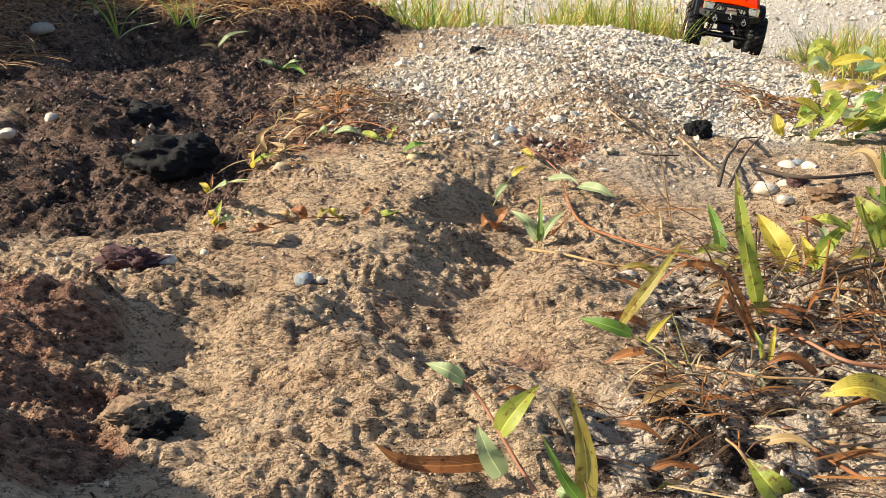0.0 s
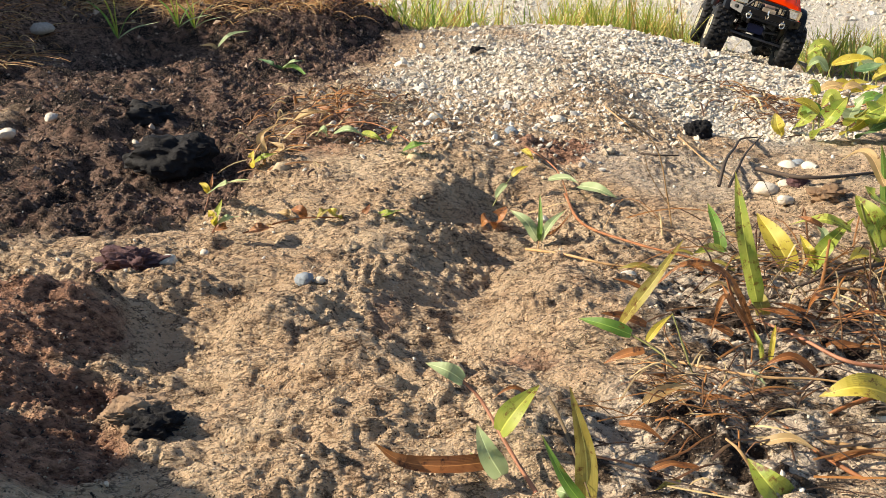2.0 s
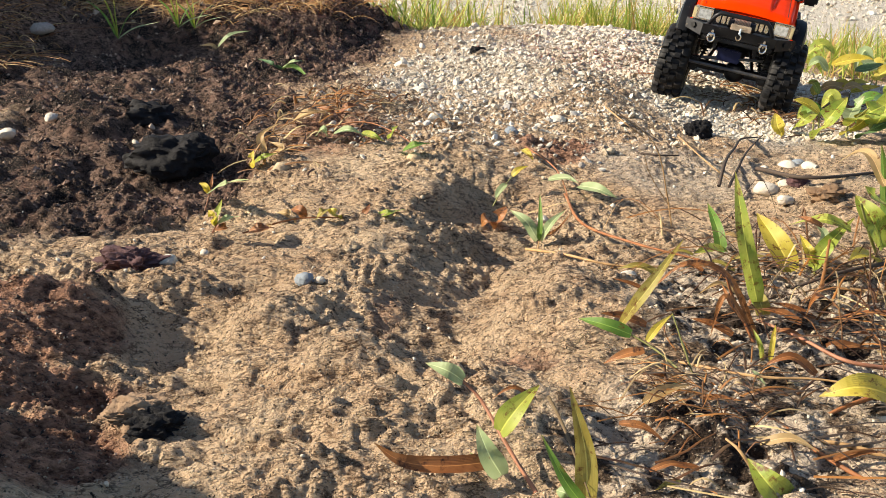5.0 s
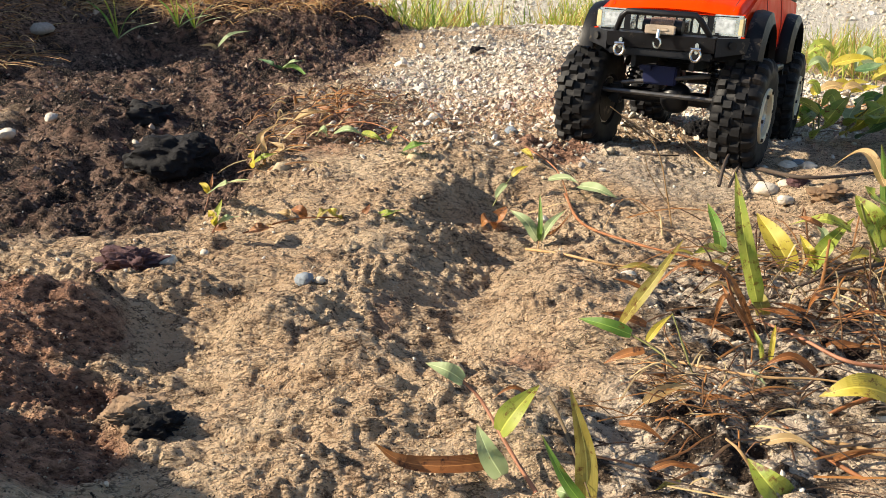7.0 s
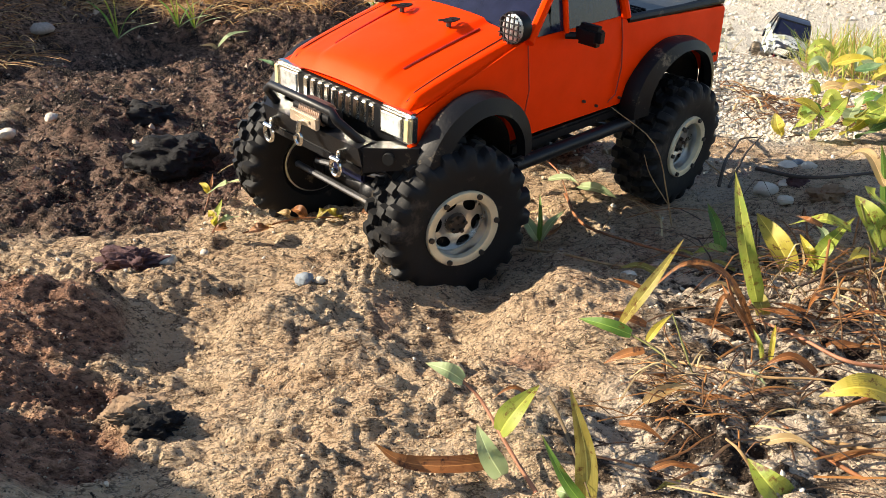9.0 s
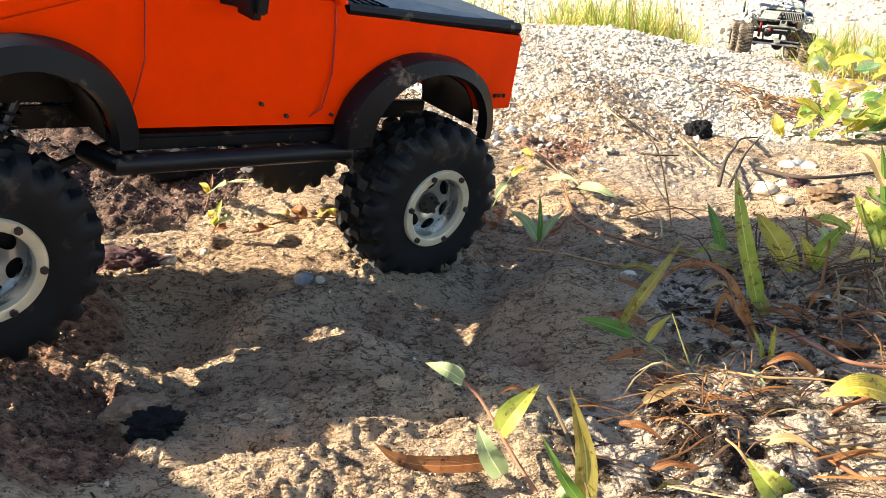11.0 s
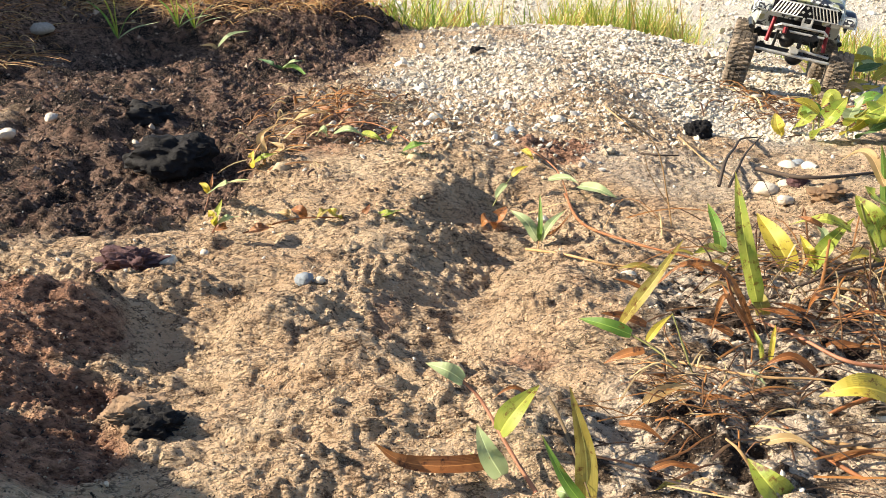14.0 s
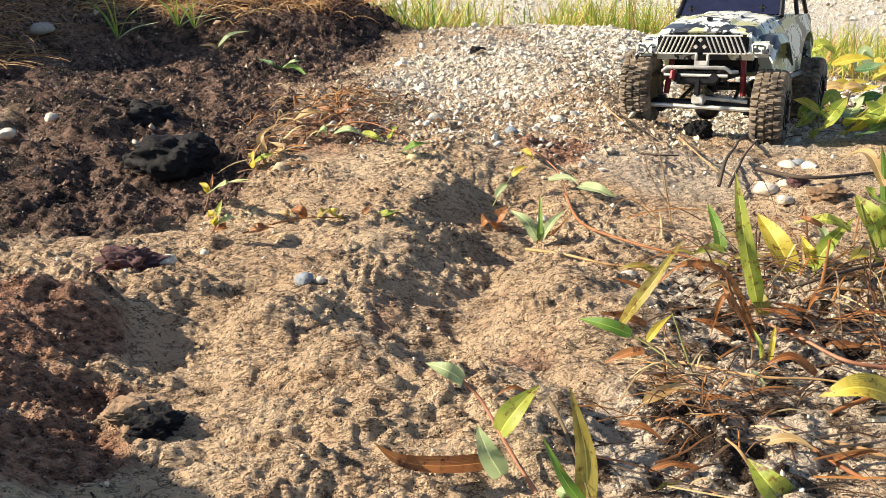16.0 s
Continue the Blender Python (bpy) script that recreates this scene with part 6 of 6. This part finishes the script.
def strands(name, label, roots, length, lift, radius, mat, seed, flat=False, lean=(0, 0), spread=1.0, droop=0.0):
    """Many thin straws or blades in one mesh."""
    rng = np.random.default_rng(seed)
    n, k = len(roots), 6
    a = rng.uniform(0, 6.283, n) if spread >= 1 else rng.normal(0, spread, n)
    ln = length * rng.lognormal(0, 0.35, n)
    up = lift * rng.uniform(0.4, 1.3, n)
    t = np.linspace(0, 1, k)[None]
    bend = rng.normal(0, 0.25, n)[:, None] * t * t
    dx = (np.cos(a)[:, None] * t - np.sin(a)[:, None] * bend) * ln[:, None] + lean[0] * ln[:, None] * t * t
    dy = (np.sin(a)[:, None] * t + np.cos(a)[:, None] * bend) * ln[:, None] + lean[1] * ln[:, None] * t * t
    x, y = roots[:, :1] + dx, roots[:, 1:2] + dy
    if flat:
        g = relief(x.ravel(), y.ravel(), False).reshape(x.shape) + 0.003
        z = g + up[:, None] * np.sin(np.pi * t) * rng.uniform(0, 1, n)[:, None] + rng.uniform(0, 0.006, n)[:, None]
    else:
        g = relief(roots[:, 0], roots[:, 1])[:, None]
        z = g + up[:, None] * (t * (1.15 - 0.15 * t) - droop * t * t)
    w = radius * rng.uniform(0.6, 1.5, n)[:, None] * (1 - 0.75 * t ** 1.5)
    px, py = -np.sin(a)[:, None] * w, np.cos(a)[:, None] * w
    left = np.stack([x - px, y - py, z], -1)
    ridge = np.stack([x, y, z + w * 0.9], -1)
    right = np.stack([x + px, y + py, z], -1)
    v = np.stack([left, ridge, right], 2).reshape(-1, 3)
    i = np.arange(n)[:, None] * (3 * k) + np.arange(k - 1)[None] * 3
    f = np.concatenate([np.stack([i + b, i + b + 1, i + b + 4, i + b + 3], -1).reshape(-1, 4) for b in (0, 1)])
    return tagged(new(name, mesh_from(name, v, f, mat)), label, name.replace("_", " "), kind="stuff")


def blade_material(name, stops, glow=0.4):
    n = Nodes(name)
    col = n.ramp(n.island(), *stops)
    col = n.mix(n.ramp(n.noise(120, 3, 0.6, n.place()), (0.4, (0, 0, 0)), (0.7, (1, 1, 1))), col, n.mix(0.4, col, (0.16, 0.09, 0.03)))
    n.done(col, 0.6)
    t = n.tree.nodes.new("ShaderNodeBsdfTranslucent")
    n.tree.links.new(col, t.inputs[0])
    m = n.tree.nodes.new("ShaderNodeMixShader")
    m.inputs[0].default_value = glow
    n.tree.links.new(n.bsdf.outputs[0], m.inputs[1])
    n.tree.links.new(t.outputs[0], m.inputs[2])
    n.tree.links.new(m.outputs[0], n.tree.nodes["Material Output"].inputs[0])
    return n.mat


STRAW_MIX = blade_material("straw_mix", ((0.0, (0.015, 0.008, 0.006)), (0.3, (0.10, 0.04, 0.016)), (0.55, (0.42, 0.18, 0.045)), (0.75, (0.05, 0.024, 0.014)), (1.0, (0.80, 0.62, 0.32))), 0.2)
GRASS_MIX = blade_material("grass_mix", ((0.0, (0.20, 0.34, 0.05)), (0.45, (0.44, 0.52, 0.08)), (0.65, (0.62, 0.56, 0.14)), (0.85, (0.60, 0.42, 0.14)), (1.0, (0.46, 0.28, 0.08))), 0.4)
HAY_MIX = blade_material("hay_mix", ((0.0, (0.16, 0.06, 0.02)), (0.4, (0.40, 0.18, 0.05)), (0.75, (0.55, 0.33, 0.12)), (1.0, (0.64, 0.48, 0.22))), 0.25)

# litter of straw round the plants on the right
xy = sow(75, -0.2, 1.35, 0.33, 1.25, lambda x, y: zones(x, y)[3] * 0.9 + 0.35 * lump(x, y, *(0.175, 0.738, 0.091, 0.096)), 71, True)
strands("straw_litter", "tangled rust and straw-coloured dry stems lying on the soil", xy, 0.050, 0.012, 0.0008, STRAW_MIX, 72, True, spread=0.6)
xy = sow(130, 0.0, 0.6, 0.33, 0.7, lambda x, y: lump(x, y, *(0.147, 0.437, 0.029, 0.038)), 73, True)
strands("root_tangle", "tangle of thin rust-brown roots", xy, 0.022, 0.010, 0.0006, STRAW_MIX, 74, True)
xy = sow(240, -0.8, 0.2, 0.9, 1.7, lambda x, y: lump(x, y, *(-0.161, 1.269, 0.091, 0.164)) + 0.6 * lump(x, y, *(-0.223, 1.069, 0.035, 0.094)), 75)
strands("dry_tuft", "matted tuft of dry rust-brown grass", xy, 0.038, 0.014, 0.0014, STRAW_MIX, 76, True)
xy = sow(260, 0.2, 1.1, 1.2, 2.2, lambda x, y: lump(x, y, *(0.639, 1.552, 0.111, 0.189)) + 0.5 * lump(x, y, *(0.162, 1.085, 0.058, 0.096)), 77)
strands("twig_litter", "dry brown twigs and leaf scraps", xy, 0.06, 0.015, 0.0016, STRAW_MIX, 78, True)
xy = sow(38, -0.1, 1.35, 0.33, 1.3, lambda x, y: zones(x, y)[3], 173, True)
strands("dark_twigs", "thin dark wet twigs lying in the litter", xy, 0.10, 0.010, 0.0008, STALK["dark"], 174, True, spread=0.45)
xy = sow(130, 0.1, 1.2, 0.5, 1.2, lambda x, y: lump(x, y, *(0.288, 0.628, 0.066, 0.109)), 175, True)
strands("dead_grass", "bent rust and straw-coloured dead grass between the leaves", xy, 0.06, 0.034, 0.0008, STRAW_MIX, 176, True)
scrap_rng = random.Random(31)
for (x, y), kind in zip(sow(34, -0.1, 1.2, 0.34, 1.1, lambda x, y: zones(x, y)[3] + 0.3 * lump(x, y, 0.17, 0.76, 0.10, 0.10), 331, True), ("rust", "tan", "rust", "olive", "rust") * 7):
    a, ln = scrap_rng.uniform(-0.6, 0.6) + (math.pi if scrap_rng.random() < 0.5 else 0), 0.034 * y ** 0.4 * scrap_rng.uniform(0.6, 1.4)
    pts = [(x + q * ln * math.cos(a), y + q * ln * math.sin(a), height(x + q * ln * math.cos(a), y + q * ln * math.sin(a), False) + 0.006 + h * ln) for q, h in ((0, 0.0), (0.5, scrap_rng.uniform(0.05, 0.3)), (1, scrap_rng.uniform(0.0, 0.25)))]
    plant("fallen_leaf", "small withered leaf lying in the straw litter", "leaf", [], [(pts, ln * scrap_rng.uniform(0.14, 0.26), kind, "lance")], "withered leaves in the litter")
# grass behind the ridge


def behind(x, y):
    clump = step(fbm(x, y, 0.22, 3, 81), 0.0, 0.4)
    lane = 1 - lump(x, y, 1.00, 2.92, 0.27, 0.85, -17, 6)
    return clump * lane * step(x + 0.1 * fbm(x, y, 0.2, 2, 83), -0.25, 0.0)


xy = sow(6500, -0.3, 3.2, 2.55, 4.1, behind, 82)
strands("grass", "yellow-green grass behind the gravel ridge", xy, 0.06, 0.115, 0.0018, GRASS_MIX, 84)
xy = sow(2200, 0.85, 2.3, 2.2, 4.2, lambda x, y: step(x - 0.35 * y, 0.13, 0.22) * (0.25 + 0.75 * step(fbm(x, y, 0.2, 3, 181), -0.1, 0.3)), 85)
strands("grass", "yellow-green grass beside the track", xy, 0.06, 0.11, 0.0022, GRASS_MIX, 86)
xy = sow(170, -0.25, 0.12, 2.25, 2.75, lambda x, y: lump(x, y, -0.07, 2.48, 0.14, 0.16, 0, 3), 185)
strands("grass", "tall yellow-green grass at the end of the bank", xy, 0.07, 0.12, 0.0022, GRASS_MIX, 186)
xy = sow(4200, -1.7, 0.0, 2.0, 2.8, lambda x, y: step(bank_mask(x, y), 0.6, 0.9) * step(fbm(x, y, 0.3, 2, 91), -0.45, 0.1), 87)
strands("dry_grass", "orange-brown dry grass hanging over the bank", xy, 0.075, 0.05, 0.0014, HAY_MIX, 88, False, (0.1, -0.7), 1.0, 0.9)
xy = sow(500, -1.4, -0.6, 1.5, 2.3, lambda x, y: lump(x, y, *(-0.947, 1.936, 0.087, 0.742)), 89)
strands("dry_grass", "dark dry grass drooping at the bank's foot", xy, 0.09, 0.05, 0.0014, HAY_MIX, 90, False, (0.2, -0.5), 1.0, 0.7)

# ---- what moves ----
def smooth_rows(rows, gap):
    """Positions and turns between the given rows, at even steps."""
    a = np.array(rows)
    ts = np.arange(0, 16.0001, gap)
    slopes = np.gradient(a[:, 1:], a[:, 0], axis=0)
    out = []
    for t in ts:
        k = int(np.clip(np.searchsorted(a[:, 0], t, "right") - 1, 0, len(a) - 2))
        h = a[k + 1, 0] - a[k, 0]
        u = (t - a[k, 0]) / h
        p = (2 * u**3 - 3 * u**2 + 1) * a[k, 1:] + (u**3 - 2 * u**2 + u) * h * slopes[k] + (3 * u**2 - 2 * u**3) * a[k + 1, 1:] + (u**3 - u**2) * h * slopes[k + 1]
        out.append((float(t), p))
    return out


def drive(car, wheels, rows, steer, travel=0.022):
    """Key a vehicle along its rows, and roll, steer and spring its wheels on the ground."""
    path = smooth_rows(rows, 0.1)
    walk(car, [(t, pose(*p)) for t, p in path])
    mats = [pose(*p) for _, p in path]
    for w, x, y, r in wheels:
        turned, last, wheel_rows = 0.0, None, []
        for (t, p), m in zip(path, mats):
            hub = m @ Vector((x, y, r))
            if last is not None:
                turned += (hub - last).dot(m.to_3x3() @ Vector((1, 0, 0))) / r
            last = hub
            ahead = (m.to_3x3() @ Vector((1, 0, 0))).normalized()
            need = max(height(hub.x + ahead.x * d, hub.y + ahead.y * d, False) + math.sqrt(r * r - d * d) for d in (-0.03, 0.0, 0.03))
            lift = max(-1.4 * travel, min(travel, need - hub.z - 0.005))
            yaw = np.interp(t, [s[0] for s in steer], [s[1] for s in steer]) if x > 0 else 0.0
            wheel_rows.append((t, Matrix.Translation((x, y, r + lift)) @ pose(0, 0, 0, 0, 0, yaw) @ Matrix.Rotation(turned, 4, "Y")))
        walk(w, wheel_rows)


def motions():
    pickup_rows = [
        (0, 0.913, 2.968, -0.088, -8.85, 2.879, -104.141),
        (1, 0.871, 2.834, -0.076, -11.238, 1.905, -98.566),
        (2, 0.822, 2.49, -0.052, -16.977, 0.635, -101.364),
        (3, 0.75, 2.224, -0.028, -9.554, -1.088, -106.364),
        (3.6, 0.717, 2.103, -0.031, -11.287, -1.236, -108.865),
        (4.2, 0.645, 1.949, -0.034, -13.788, 0.844, -110.125),
        (6.5, 0.379, 1.293, -0.01, -1.406, -4.458, -111.245),
        (7, 0.339, 1.188, -0.004, -1.719, -4.066, -117.732),
        (7.5, 0.27, 1.112, -0.002, -0.837, 2.325, -120.817),
        (8, 0.205, 1.029, 0.003, -3.203, 2.666, -123.085),
        (8.5, 0.146, 0.954, 0.009, -6.636, 5.688, -127.747),
        (9, 0.049, 0.849, -0.002, -9.002, 5.014, -135.533),
        (9.2, 0.011, 0.81, 0.009, -8.973, 1.98, -137.358),
        (11.5, -0.25, 0.568, 0.043, -8.507, -7.879, -132.627),
        (12, -0.287, 0.492, 0.046, -2.434, -11.191, -125.502),
        (12.5, -0.294, 0.457, 0.051, -0.65, -12.263, -119.977),
        (13, -0.31, 0.354, 0.075, -7.364, -12.435, -116.58),
        (13.3, -0.326, 0.238, 0.11, -13.326, -14.186, -115.522),
        (13.5, -0.357, 0.227, 0.113, -16.593, -9.676, -113.69),
        (13.6, -0.42, 0.195, 0.118, -8, -2, -115),
        (13.8, -0.55, -0.02, 0.06, -2, 11, -116),
        (14.2, -0.66, -0.38, 0.018, 0, 4, -122),
        (14.8, -0.74, -0.55, 0, 0, 0, -121),
        (16, -0.75, -0.57, 0, 0, 0, -121),
    ]
    drive(*PICKUP, pickup_rows, [(0, 0), (6.5, -2), (7, -3), (7.5, -8), (8, -15), (8.5, -22), (9.0, -16), (9.2, -14), (11, -2), (16, 0)], 0.010)
    jeep_rows = [
        (0, 3.2, 4.5, -0.33, 0, 0, -155),
        (4.2, 3, 4.45, -0.33, 0, 0, -155),
        (5.4, 2, 4.15, -0.33, -4, 0, -140),
        (6.3, 1.53, 4.06, -0.34, -12, 6, -104),
        (7.8, 1.52, 4.04, -0.337, -13, 7, -104),
        (8.6, 1.5, 4, -0.325, -15, 8, -104),
        (9.2, 1.465, 3.9, -0.3, -15, 7, -106),
        (10.3, 1.19, 3.32, -0.17, -6, 0, -97),
        (11.5, 1.004, 2.694, -0.067, -3.348, 1.842, -109),
        (12, 0.912, 2.472, -0.05, -1.95, -2.754, -108.5),
        (12.5, 0.884, 2.438, -0.031, -2.409, 4.301, -108),
        (13, 0.839, 2.29, -0.019, -6.301, 7.044, -107.5),
        (13.5, 0.803, 2.151, -0.008, -5.448, 3.466, -108),
        (14, 0.734, 1.917, -0.016, -10.57, 0.249, -108),
        (14.5, 0.723, 1.845, -0.038, -4.095, 4.769, -108),
        (15, 0.627, 1.677, -0.03, -6.304, 5.228, -110),
        (15.5, 0.544, 1.544, -0.038, -4.145, 2.699, -116.285),
        (16, 0.459, 1.387, -0.037, 2.821, -2.994, -121.229),
    ]
    drive(*JEEP, jeep_rows, [(0, 0), (14.4, -4), (14.9, -24), (15.4, -8), (16, 4)])


motions()
